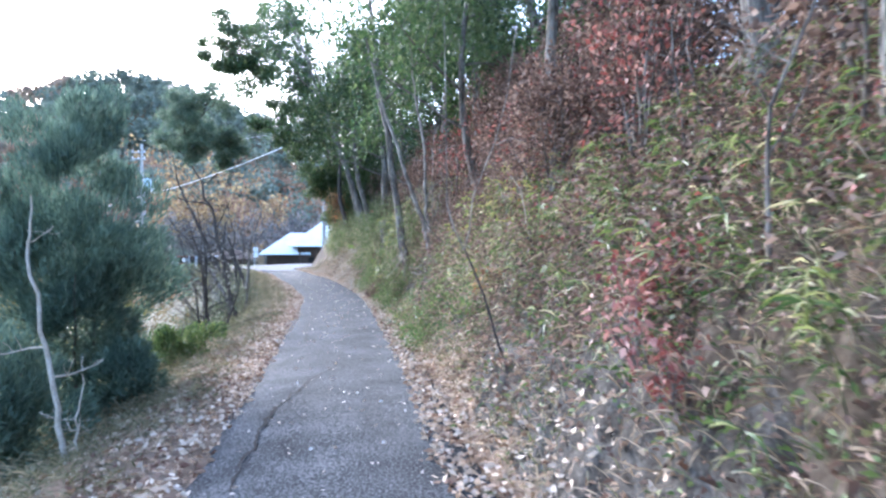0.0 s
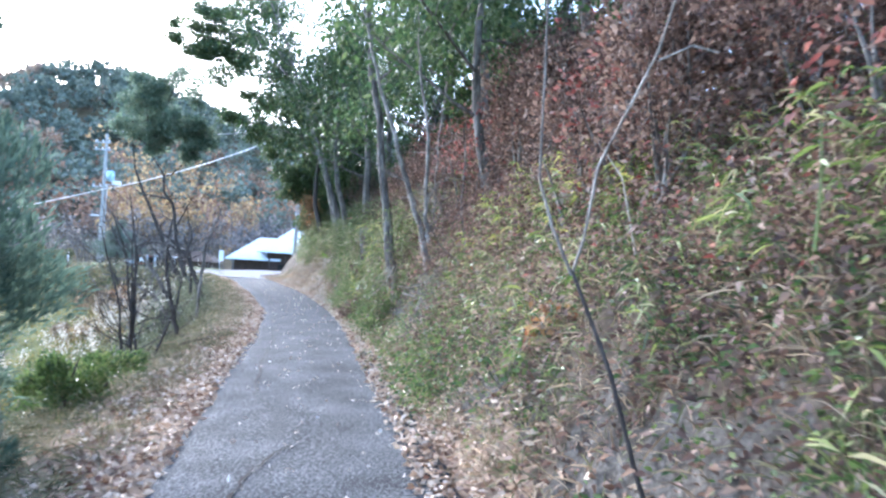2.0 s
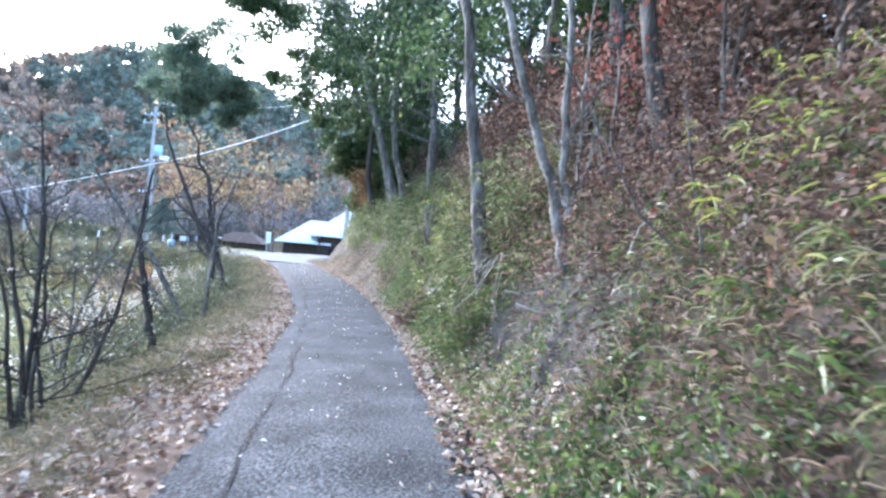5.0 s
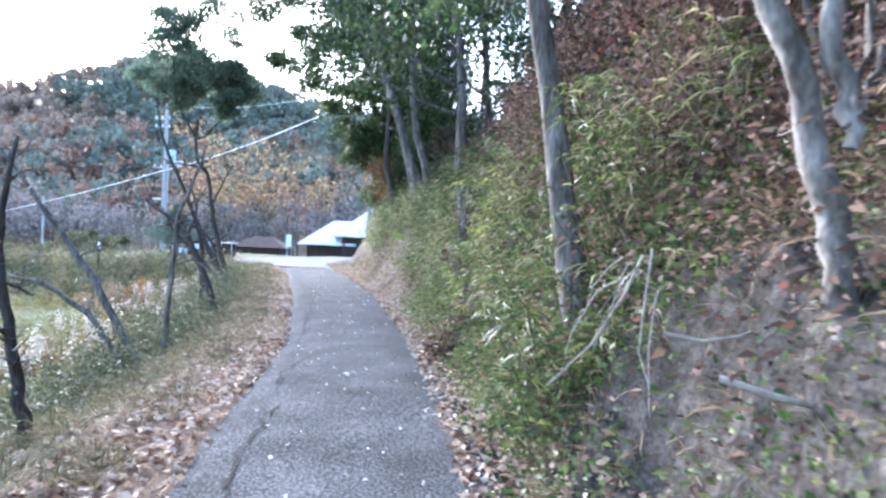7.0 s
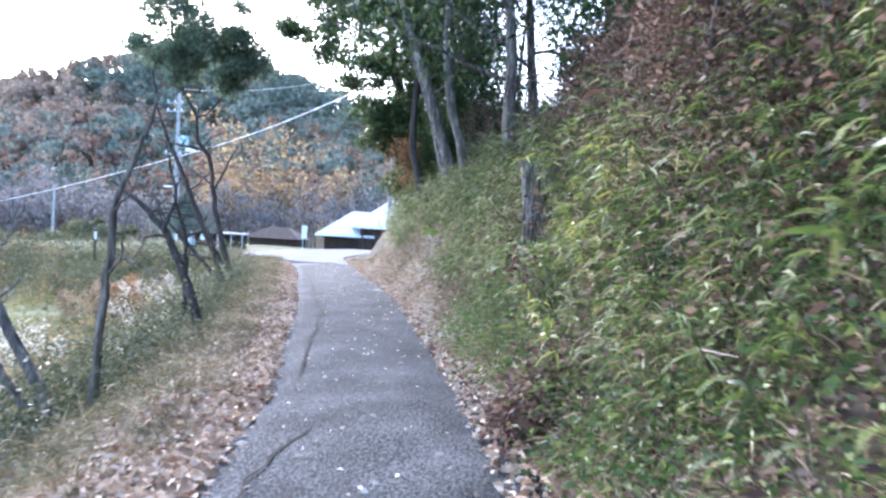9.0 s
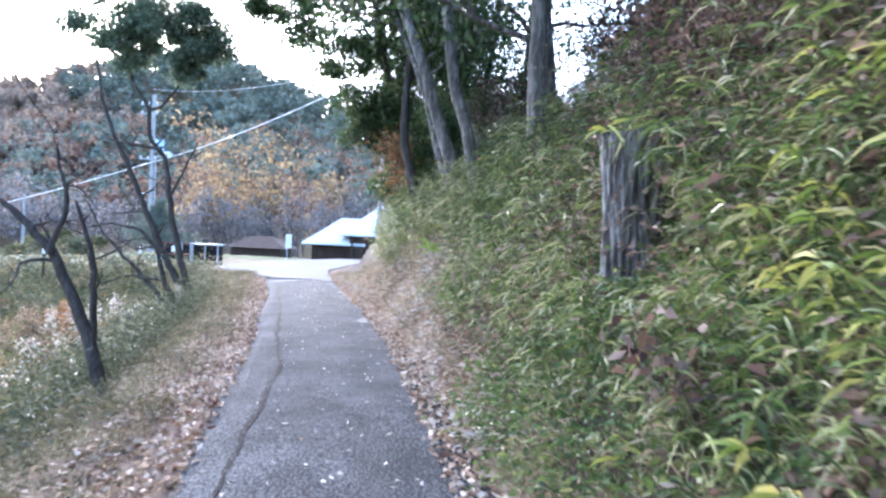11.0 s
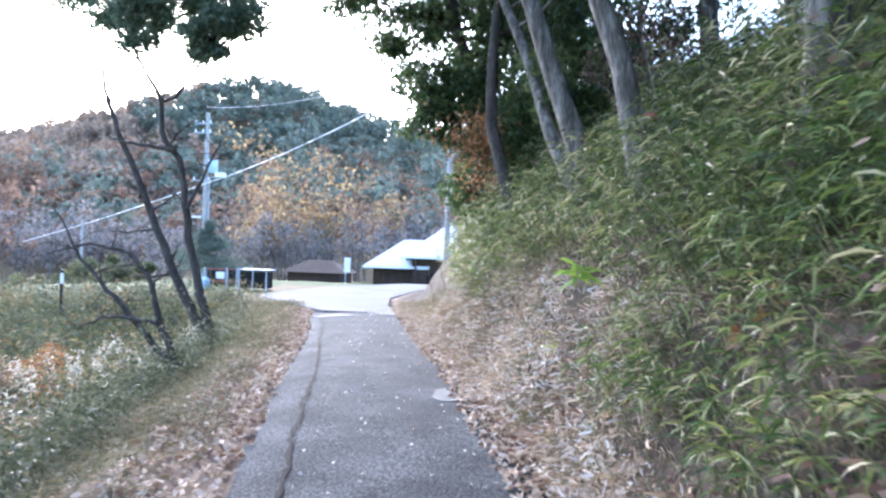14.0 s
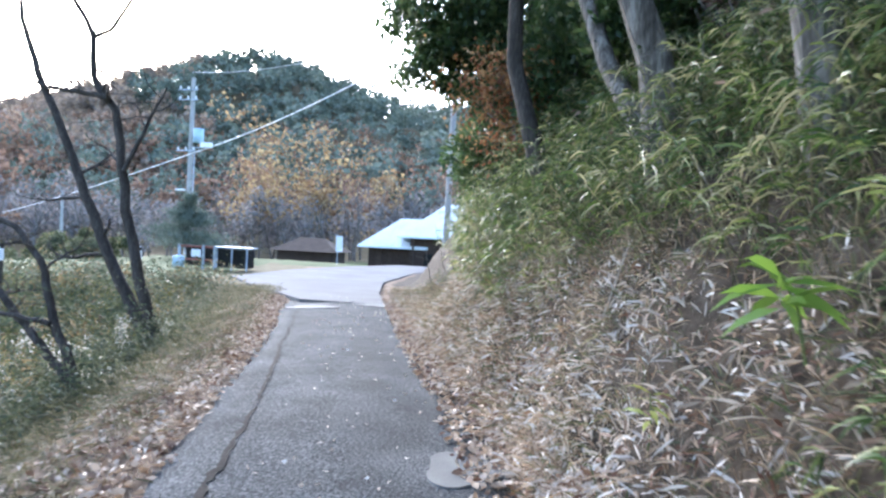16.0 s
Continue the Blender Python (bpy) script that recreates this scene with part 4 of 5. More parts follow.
x, y = strip(R_, 1100, 23, 46, 0.15, 0.95)
keep_ = (y > 27.5) | (x - edge_r(y) < 0.45)
x, y = x[keep_], y[keep_]
clumps("dead_bamboo_leaves", x, y, 12, 0.12, 0.05, L_PALE, 0.12, 0.015, "bleached dead bamboo leaves over the bank foot", 119, True, 0.25, 0.2)
x, y = strip(R_, 1500, 23, 46, 0.2, 1.0)
keep_ = (y > 27.5) | (x - edge_r(y) < 0.45)
x, y = x[keep_], y[keep_]
clumps("dead_bamboo_leaves", x, y, 12, 0.12, 0.04, L_LITTER, 0.11, 0.016, "pale dead bamboo leaves over the bank foot", 116, True, 0.2, 0.1)
x, y = strip(R_, 3000, -1, 46, 0.15, 1.3)
clumps("bank_grass", x, y, 14, 0.08, 0.06, L_STRAW, 0.2, 0.009, "tufts of dry pale grass along the bank foot", 107, True, 0.5, 0.9)
x, y = strip(R_, 2800, 0, 46, 0.2, 1.5)
clumps("bank_grass", x, y, 12, 0.08, 0.06, L_GRASS, 0.18, 0.009, "tufts of green grass along the bank foot", 108, True, 0.5, 0.9)
x, y = strip(R_, 55, 7.5, 13.0, 0.95, 2.2)
bamboo("yellow_bamboo", x, y, 0.3, 0.6, L_YELLOW, 0.15, 0.016, "yellow-green bamboo grass among brown shrubs", 135)
x, y = R_.uniform(-0.6, 0.1, 34), R_.uniform(19.7, 21.2, 34)
bamboo("yellow_bamboo", x, y, 0.35, 0.75, L_YELLOW, 0.16, 0.022, "yellowing bamboo grass hanging over the bank face", 127)
x, y = strip(R_, 420, 19.5, 26.5, 1.3, 4.0)
clumps("brown_undergrowth", x, y, 60, 0.25, 0.4, L_BROWN, 0.065, 0.032, "dry brown growth above the bamboo grass", 131)
x, y = strip(R_, 46, 23.4, 25.4, 0.5, 1.05)
clumps("withered_undergrowth", x, y, 50, 0.16, 0.2, L_BROWN, 0.085, 0.03, "withered brown leaves in the bamboo grass", 132, True, 0.4, 0.4)
x, y = R_.uniform(-0.95, -0.4, 60), R_.uniform(19.4, 20.4, 60)
clumps("withered_undergrowth", x, y, 50, 0.14, 0.16, L_BROWN, 0.07, 0.04, "withered red-brown leaves below yellow bamboo", 128)
x, y = strip(R_, 3900, 0, 44, 0.35, 2.6, -1)
clumps("verge_grass", x, y, 14, 0.09, 0.05, L_VERGE, 0.2, 0.008, "dull dry grass on the valley-side verge", 109, True, 0.5, 0.8)
x, y = strip(R_, 1000, 0, 44, 0.9, 3.2, -1)
clumps("verge_grass", x, y, 14, 0.1, 0.08, L_VERGE, 0.22, 0.009, "green grass on the valley-side slope", 110, True, 0.5, 0.9)
x, y = strip(R_, 560, 4, 44, 1.8, 4.5, -1)
clumps("slope_bushes", x, y, 46, 0.24, 0.26, L_SCRUB, 0.075, 0.032, "low green bushes on the slope to the field", 111)
x, y = strip(R_, 300, 12, 36, 1.5, 2.9, -1)
clumps("slope_bushes", x, y, 60, 0.2, 0.34, L_SCRUB, 0.07, 0.03, "dark green bushes along the edge of the slope", 120)
x, y = strip(R_, 240, 22, 36, 2.6, 5.5, -1)
clumps("dry_weeds", x, y, 34, 0.16, 0.3, L_DRYWEED, 0.16, 0.02, "tall rusty dry weeds below the verge", 129, True, 0.3, 1.0)
x, y = strip(R_, 420, 20, 37, 1.8, 3.4, -1)
clumps("slope_bushes", x, y, 60, 0.24, 0.46, L_SCRUB, 0.08, 0.03, "dull green bushes below the verge", 130)
x, y = R_.uniform(-36, -13.5, 620), R_.uniform(38.5, 46, 620)
clumps("slope_bushes", x, y, 40, 0.34, 0.36, L_SCRUB, 0.15, 0.05, "low dull scrub between the field and the road", 133)
x, y = R_.uniform(-30, -12.5, 260), R_.uniform(36, 45.5, 260)
clumps("dry_weeds", x, y, 36, 0.24, 0.34, L_DRYWEED, 0.2, 0.03, "tall rusty dry weeds at the field's edge", 134, True, 0.3, 1.0)
x, y = strip(R_, 4200, 8, 44, 3.2, 22, -1, 1.4)
clumps("field_grass", x, y, 14, 0.16, 0.1, L_FIELD, 0.35, 0.014, "yellow-green grass of the low field", 112, True, 0.4, 1.0)


def litter(name, n, y0, y1, d0, d1, side, power, seed, label, leaf=L_LITTER, size=0.075):
    rng = np.random.default_rng(seed)
    x, y = strip(rng, n, y0, y1, d0, d1, side, power)
    z = height(x, y)
    on = (x > edge_l(y) + 0.02) & (x < edge_r(y) - 0.02)
    u = (x - edge_l(y)) / (edge_r(y) - edge_l(y))
    z = np.where(on, road_z(u, y) + 0.004, z + 0.012)
    pos = np.column_stack([x, y, z + rng.uniform(0, 0.03, n)])
    way = rng.normal(size=(n, 3)) * np.array([1, 1, 0.22])
    ob = part(name, leaf_mesh(name, pos, way, size, size * 0.56, rng, 0.05), leaf)
    tagged(ob, label, "leaf litter", kind="stuff")


litter("leaf_litter", 18000, -1, 42, -0.3, 0.5, 1, 1.0, 201, "pale brown fallen leaves along the bank edge")
litter("leaf_litter", 13500, -1, 42, -0.1, 0.75, -1, 1.0, 202, "reddish brown fallen leaves along the valley edge")
litter("leaf_litter", 3600, -1, 42, 0.6, 1.6, -1, 1.3, 204, "fallen leaves among the verge grass")
litter("scattered_leaves", 700, -1, 42, -1.8, 0, 1, 1.0, 203, "single pale fallen leaves on the asphalt", L_PALE, 0.05)

# ---- far woods and hill ----


def far_wood(name, xy, h, leaf, n_each, size, label, seed, middle=0.62):
    rng = np.random.default_rng(seed)
    m = len(xy)
    hh = h * rng.uniform(0.65, 1.3, m)
    z = height(xy[:, 0], xy[:, 1])
    lumps = 7
    c = rng.normal(size=(m, lumps, 3)) * np.array([0.17, 0.17, 0.16]) * hh[:, None, None]
    c[:, :, 2] += middle * hh[:, None]
    k = np.repeat(np.arange(m), n_each)
    q = rng.integers(0, lumps, len(k))
    pos = c[k, q] + unit(rng.normal(size=(len(k), 3))) * (rng.uniform(0.4, 1, len(k)) * hh[k] * 0.15)[:, None]
    pos[:, 2] = np.maximum(pos[:, 2], 0.06 * hh[k])
    pos += np.column_stack([xy[:, 0], xy[:, 1], z])[k]
    way = rng.normal(size=(len(k), 3)) + np.array([0, 0, 0.3])
    ob = part(name, leaf_mesh(name, pos, way, size, size * 0.6, rng, 0.1), leaf)
    tagged(ob, label, "woods", kind="stuff")
    return z, hh


def far_stems(name, xy, h, seed, label, bark, r=0.14):
    rng = np.random.default_rng(seed)
    runs = []
    z = height(xy[:, 0], xy[:, 1])
    for (x_, y_), zz in zip(xy, z):
        hh = h * rng.uniform(0.7, 1.2)
        p, rad = limb_run(rng, (x_, y_, zz - 0.3), (rng.normal() * 0.08, rng.normal() * 0.08, 1), hh, r, 0.02, 5, 0.08)
        runs.append((p, rad))
        for _ in range(5):
            i = rng.integers(2, 5)
            runs.append(limb_run(rng, p[i], (rng.normal(), rng.normal(), 1.4), hh * 0.4, rad[i] * 0.5, 0.015, 5, 0.15))
    ob = part(name, tube_mesh(name, runs, 4), bark)
    tagged(ob, label, "woods", kind="stuff")


F_ = np.random.default_rng(5)


def belt(n, x0, x1, y0, y1):
    return np.column_stack([F_.uniform(x0, x1, n), F_.uniform(y0, y1, n)])


hill_xy = belt(1700, -330, 60, 170, 400)
west = hill_xy[:, 0] < -0.64 * (hill_xy[:, 1] - 25) - 3 + 18 * np.sin(hill_xy[:, 1] * 0.09)
far_wood("far_hill_woods", hill_xy[~west], 11, F_GREEN, 90, 1.9, "evergreen woods on the far hill, greyed in colour for haze", 301)
far_wood("far_russet_woods", hill_xy[west], 10, F_TAN, 150, 1.7, "pale brown autumn woods on the far slope", 308)
far_wood("far_russet_woods", belt(520, -300, 40, 130, 220), 11, F_RUSSET, 80, 1.3, "brown and russet autumn woods below the hill", 302)
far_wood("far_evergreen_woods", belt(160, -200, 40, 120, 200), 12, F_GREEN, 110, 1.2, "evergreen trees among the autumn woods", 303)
far_wood("ochre_trees", np.column_stack([F_.uniform(-46, -24, 10), F_.uniform(106, 112, 10)]), 15.5, F_OCHRE, 260, 0.7, "ochre and orange autumn trees on the wood's edge", 304, 0.74)
far_wood("bare_woods", belt(150, -130, 10, 97, 125), 8.5, F_BARE, 160, 0.7, "grey bare thicket at the foot of the hill, paled for haze", 305)
far_stems("bare_wood_stems", belt(170, -130, 10, 96, 112), 9, 306, "grey bare trunks along the wood's edge", BARK_GREY)
far_wood("valley_woods", np.column_stack([F_.uniform(-125, -70, 120), F_.uniform(20, 130, 120)]), 9, F_RUSSET, 160, 0.8, "brown autumn woods beyond the field", 307)

# ---- far things ----


def hip_roof(x0, x1, y0, y1, z0, rx0, rx1, ry, rz, thick=0.15):
    """A roof from its eave rectangle up to its ridge."""
    bm = bmesh.new()
    b = [bm.verts.new(c) for c in ((x0, y0, z0), (x1, y0, z0), (x1, y1, z0), (x0, y1, z0))]
    tp = [bm.verts.new((rx0, ry, rz)), bm.verts.new((rx1, ry, rz))]
    for f in ((b[0], b[1], tp[1], tp[0]), (b[1], b[2], tp[1]), (b[2], b[3], tp[0], tp[1]), (b[3], b[0], tp[0])):
        bm.faces.new(f)
    ext = bmesh.ops.extrude_face_region(bm, geom=bm.faces[:])
    for e in ext["geom"]:
        if isinstance(e, bmesh.types.BMVert):
            e.co.z += thick
    bmesh.ops.recalc_face_normals(bm, faces=bm.faces[:])
    return bm


def house(x, y, z):
    """A low house in two wings; its places are counted from the front corner of the eaves."""
    t = thing("house", x, y, z, "low dark timber house with pale metal hipped roofs", "house")
    part("wall", box(4.6, 6.5, 2.75, 3.1, 4.2, 0, 0.02), TIMBER, t)
    part("wall", box(9.0, 8.0, 3.75, 9.3, 4.2, 0, 0.02), TIMBER, t)
    low = part("roof", hip_roof(0, 6.4, 0, 8.4, 2.62, 3.0, 6.3, 4.0, 5.25), ROOF, t)
    high = part("roof", hip_roof(3.8, 15.0, -0.6, 9.2, 3.62, 7.2, 13.0, 4.2, 6.75), ROOF, t)
    for k in range(1, 14):
        u, f = 0.45 * k, min(1.0, 0.45 * k / 3.0)
        part("roof_seam", tube_mesh("roof_seam", [([(u, 4.0 * q, 2.79 + 2.63 * q) for q in (0, f / 2, f)], [0.025] * 3)], 5), ROOF, low)
    for k in range(1, 24):
        u = 3.8 + 0.45 * k
        f = max(0.05, min(1.0, (u - 3.8) / 3.4, (15.0 - u) / 2.0))
        part("roof_seam", tube_mesh("roof_seam", [([(u, -0.6 + 4.8 * q, 3.79 + 3.13 * q) for q in (0, f / 2, f)], [0.025] * 3)], 5), ROOF, high)
    part("door", box(1.7, 0.12, 2.0, 7.0, 0.16, 0.3, 0.02), DARK, t, "doorway slab coloured dark for its shaded inside")
    for k in range(9):
        part("batten", box(0.08, 0.06, 2.6, 1.0 + 0.52 * k, 0.92, 0.05, 0.01), TIMBER, t)
    for k in range(3):
        part("post", box(0.16, 0.16, 3.6, 5.2 + 3.2 * k, -0.3, 0, 0.01), TIMBER, t)
    return t


hs = house(-21.7, 84.2, -2.3)


def utility_pole(x, y, h, r, label, kit=True, lean=0.0):
    z = gz(x, y)
    t = thing("utility_pole", x, y, z - 0.3, label, "utility pole")
    part("pole", tube_mesh("pole", [([(0, 0, 0), (lean * h * 0.5, 0, h / 2), (lean * h, 0, h)], [r, r * 0.85, r * 0.7])], 12), POLE_MAT, t)
    if kit:
        for dz in (0.9, 1.6, 5.2):
            arm = part("crossarm", box(1.5, 0.09, 0.09, -0.25, -0.2, h - dz, 0.01), GREY_METAL, t)
            for k in range(3):
                part("insulator", tube_mesh("insulator", [([(-0.85 + k * 0.6, -0.2, h - dz + 0.09), (-0.85 + k * 0.6, -0.2, h - dz + 0.17), (-0.85 + k * 0.6, -0.2, h - dz + 0.3)], [0.03, 0.06, 0.035])], 8), WHITE, arm)
        tr = part("transformer", tube_mesh("transformer", [([(0.62, -0.1, h - 4.6), (0.62, -0.1, h - 4.55), (0.62, -0.1, h - 3.6), (0.62, -0.1, h - 3.55)], [0.05, 0.36, 0.36, 0.05])], 14, False), BLUE_METAL, t, "pale blue steel transformer can")
        part("switch_box", box(0.7, 0.5, 0.35, 1.25, -0.1, h - 4.9, 0.03), WHITE, t)
        part("bracket", box(1.2, 0.07, 0.07, 0.6, -0.1, h - 4.95, 0.01), GREY_METAL, t)
        part("street_lamp", box(0.75, 0.2, 0.14, -0.55, -0.2, h - 8.0, 0.04), WHITE, t, "white street lamp head on an arm")
        part("conduit", tube_mesh("conduit", [([(0.33, -0.05, 1.0), (0.33, -0.05, 4.0), (0.33, -0.05, h - 5)], [0.05, 0.05, 0.05])], 8), GREY_METAL, t)
    for k in range(6):
        part("step_bolt", box(0.3, 0.03, 0.03, 0, 0, 2.2 + k * 0.9, 0), GREY_METAL, t)
    return t


utility_pole(-29.85, 70.0, 13.6, 0.2, "concrete utility pole with crossarms and a transformer")
utility_pole(-8.9, 57.0, 12.2, 0.16, "plain weathered utility pole at the lane's end", kit=False, lean=0.012)
utility_pole(-46.6, 78.0, 7.2, 0.16, "smaller utility pole beyond the field", kit=False)


def cable(name, a, b, sag, r, label):
    pts = [np.array(a) + (np.array(b) - np.array(a)) * f + np.array([0, 0, -4 * sag * f * (1 - f)]) for f in np.linspace(0, 1, 25)]
    ob = part(name, tube_mesh(name, [(pts, [r] * 25)], 6), WHITE)
    tagged(ob, label, "cable")


cable("overhead_cable", (-60, 86, 1.8), (-29.85, 69.8, 6.5), 0.2, 0.035, "pale overhead cable slung past the poles")
cable("overhead_cable", (-29.85, 69.8, 6.5), (-8.9, 57, 11.3), 0.5, 0.035, "pale sagging overhead cable between poles")
cable("thin_wire", (-29.85, 69.8, 12.3), (-8.9, 57, 11.8), 0.8, 0.012, "thin dark overhead wire between poles")


def sign(x, y):
    z = gz(x, y)
    t = thing("road_sign", x, y, z - 0.1, "small white sign board on a thin post", "sign")
    part("post", tube_mesh("post", [([(0, 0, 0), (0, 0, 0.9), (0, 0, 1.75)], [0.035, 0.035, 0.035])], 8), GREY_METAL, t)
    part("board", box(0.42, 0.03, 0.95, 0.12, -0.05, 0.85, 0.01), WHITE, t, "plain white board seen edge-on")


sign(-16.9, 65.0)


def marker_post(x, y, h, label):
    z = gz(x, y)
    t = thing("marker_post", x, y, z - 0.1, label, "post", "field posts")
    part("post", tube_mesh("post", [([(0, 0, 0), (0, 0, h * 0.5), (0, 0, h)], [0.045, 0.045, 0.045])], 8), BARK_DARK, t)
    part("cap", tube_mesh("cap", [([(0, 0, h - 0.45), (0, 0, h - 0.2), (0, 0, h + 0.02)], [0.055, 0.055, 0.03])], 8), WHITE, t, "white upper end")


marker_post(-19.0, 42.4, 1.5, "dark field post with a white upper end")
marker_post(-17.4, 46.4, 1.0, "short dark post with a white upper end")


def bin_shed(x, y, rz):
    z = gz(x, y)
    t = thing("refuse_cage", x, y, z, "low grey refuse cage with red frame parts", "refuse cage")
    t.rotation_euler = (0, 0, radians(rz))
    # Near-black box takes the place of the shaded inside behind the posts
    part("inside_fill", box(1.3, 0.8, 0.75, 1.1, 0, 0.1, 0.03), DARK, t)
    for k in (0.45, 1.1, 1.75):
        part("frame_post", box(0.06, 0.06, 0.95, k, -0.48, 0, 0.01), GREY_METAL, t)
    part("lid", box(1.5, 1.05, 0.06, 1.1, 0, 0.92, 0.02), GREY_METAL, t)
    for k in (-1.2, -0.15, 0.35):
        part("post", box(0.1, 0.1, 1.0, k, -0.45, 0, 0.01), GREY_METAL, t)
    part("rail", box(1.7, 0.06, 0.08, -0.4, -0.45, 0.9, 0.01), RUST_RED, t)
    part("rail", box(1.7, 0.06, 0.08, -0.4, -0.45, 0.35, 0.01), RUST_RED, t)
    part("notice", box(0.4, 0.02, 0.32, -0.45, -0.5, 0.5, 0.005), WHITE, t)
    part("back_panel", box(1.7, 0.05, 0.8, -0.4, 0.3, 0.1, 0.01), DARK, t)
    part("tank", tube_mesh("tank", [([(-1.15, -0.6, 0), (-1.15, -0.6, 0.05), (-1.15, -0.6, 0.5), (-1.15, -0.6, 0.55)], [0.05, 0.24, 0.24, 0.05])], 12, False), BLUE_METAL, t)


bin_shed(-18.2, 52.5, 5)


def hut(x, y):
    t = thing("hut", x, y, gz(x, y) - 0.4, "small dark hut roof behind the road", "hut")
    part("wall", box(4.2, 3, 1.4, 0, 0, 0, 0.02), TIMBER, t)
    bm = bmesh.new()
    v = [bm.verts.new(c) for c in ((-2.6, -1.9, 1.3), (2.6, -1.9, 1.3), (2.6, 1.9, 1.3), (-2.6, 1.9, 1.3), (-0.9, 0, 2.3), (0.9, 0, 2.3))]
    for f in ((0, 1, 5, 4), (1, 2, 5), (2, 3, 4, 5), (3, 0, 4), (3, 2, 1, 0)):
        bm.faces.new([v[i] for i in f])
    part("roof", bm, TIMBER, t)


hut(-22.0, 74.0)


def pine(x, y, h, label, seed):
    """A clipped garden pine: a bent trunk with flat pads of needles."""
    rng = np.random.default_rng(seed)
    z = gz(x, y)
    t = thing("garden_pine", x, y, z - 0.1, label, "tree")
    p, rad = limb_run(rng, (0, 0, 0), (0.05, 0, 1), h, 0.14, 0.04, 8, 0.08)
    runs = [(p, rad)]
    for k in range(11):
        f = 0.25 + 0.75 * k / 10
        q = p[min(8, int(f * 8))]
        a = k * 2.4
        w = h * 0.6 * (1.15 - f)
        c = q + np.array([np.cos(a), np.sin(a), 0.05]) * w * 0.6
        runs.append(([q, (q + c) / 2 + np.array([0, 0, 0.05]), c], [0.04, 0.03, 0.02]))
        n = 900
        pos = c + rng.normal(size=(n, 3)) * np.array([w * 0.45, w * 0.45, 0.13])
        part("needle_pad", leaf_mesh("needle_pad", pos, rng.normal(size=(n, 3)) + np.array([0, 0, 0.8]), 0.22, 0.05, rng, 0.0), F_GREEN, t)
    part("trunk", tube_mesh("trunk", runs, 6), BARK_DARK, t)


pine(-24.0, 60.5, 3.6, "clipped dark green garden pine", 61)

# ---- things along the bank and the lane ----


def crack(name, pts, w, seed, label):
    """A jagged dark crack that follows points on the asphalt."""
    rng = np.random.default_rng(seed)
    p = np.array(pts, float)
    s = np.concatenate([[0], np.cumsum(np.linalg.norm(np.diff(p, axis=0), axis=1))])
    f = np.arange(0, s[-1], 0.09)
    x, y = np.interp(f, s, p[:, 0]), np.interp(f, s, p[:, 1])
    x = x + np.cumsum(rng.normal(size=len(f))) * 0.012 + rng.normal(size=len(f)) * 0.012
    ww = w * rng.uniform(0.25, 1.3, len(f)) * np.sin(np.linspace(0.12, np.pi - 0.12, len(f))) ** 0.4
    z = road_z(np.clip((x - edge_l(y)) / (edge_r(y) - edge_l(y)), 0, 1), y) + 0.012
    v = np.concatenate([np.column_stack([x - ww / 2, y, z]), np.column_stack([x + ww / 2, y, z])])
    n = len(f)
    i = np.arange(n - 1)
    ob = part(name, raw_mesh(name, v, np.stack([i, i + n, i + n + 1, i + 1], 1)), CRACK)
    tagged(ob, label, "road crack", kind="structure")


def at_u(u, y):
    return float(edge_l(y) + u * (edge_r(y) - edge_l(y))), y


crack("crack", [at_u(u, y) for u, y in ((0.15, 21.0), (0.16, 22.4), (0.2, 23.6), (0.27, 26), (0.22, 28.4), (0.23, 30), (0.24, 33), (0.22, 36), (0.23, 39.5))], 0.05, 1, "long dark crack along the asphalt")
crack("crack", [at_u(u, y) for u, y in ((0.22, 14.2), (0.22, 15.1), (0.17, 15.9), (0.23, 17.2), (0.33, 17.5))], 0.035, 2, "crooked dark crack in the asphalt")
crack("crack", [at_u(u, y) for u, y in ((0.18, 17.9), (0.16, 18.4), (0.21, 19.1), (0.31, 19.5))], 0.035, 5, "crooked dark crack in the asphalt")
crack("crack", [at_u(u, y) for u, y in ((0.18, 4.4), (0.21, 5.4), (0.21, 6.6), (0.3, 7.6), (0.42, 8.3), (0.5, 8.6))], 0.035, 3, "crooked dark crack in the asphalt")
crack("crack", [at_u(u, y) for u, y in ((0.25, 10.4), (0.21, 12.4), (0.24, 14.0))], 0.025, 4, "thin crack in the asphalt")


def road_patch(name, x, y, rx, ry, mat, label, seed):
    rng = np.random.default_rng(seed)
    bm = bmesh.new()
    a = np.linspace(0, 2 * np.pi, 26, endpoint=False)
    r = 1 + 0.16 * np.sin(3 * a + seed) + 0.06 * rng.normal(size=26)
    vs = []
    for ai, ri in zip(a, r):
        px, py = x + rx * ri * np.cos(ai), y + ry * ri * np.sin(ai)
        u = (px - edge_l(py)) / (edge_r(py) - edge_l(py))
        vs.append(bm.verts.new((px, py, float(road_z(u, py)) + 0.016)))
    f = bm.faces.new(vs)
    ex = bmesh.ops.extrude_face_region(bm, geom=[f])
    for e in ex["geom"]:
        if isinstance(e, bmesh.types.BMVert):
            e.co.z -= 0.04
    bmesh.ops.recalc_face_normals(bm, faces=bm.faces[:])
    ob = part(name, bm, mat)
    tagged(ob, label, "road patch", kind="structure")


road_patch("concrete_patch", -3.98, 30.3, 0.26, 0.34, CONCRETE, "pale smooth patch in the asphalt", 1)
road_patch("concrete_patch", -8.6, 39.4, 0.55, 0.35, CONCRETE, "pale patch at the lane's end", 2)
road_patch("concrete_patch", -7.4, 40.3, 0.5, 0.3, CONCRETE, "pale patch at the lane's end", 3)
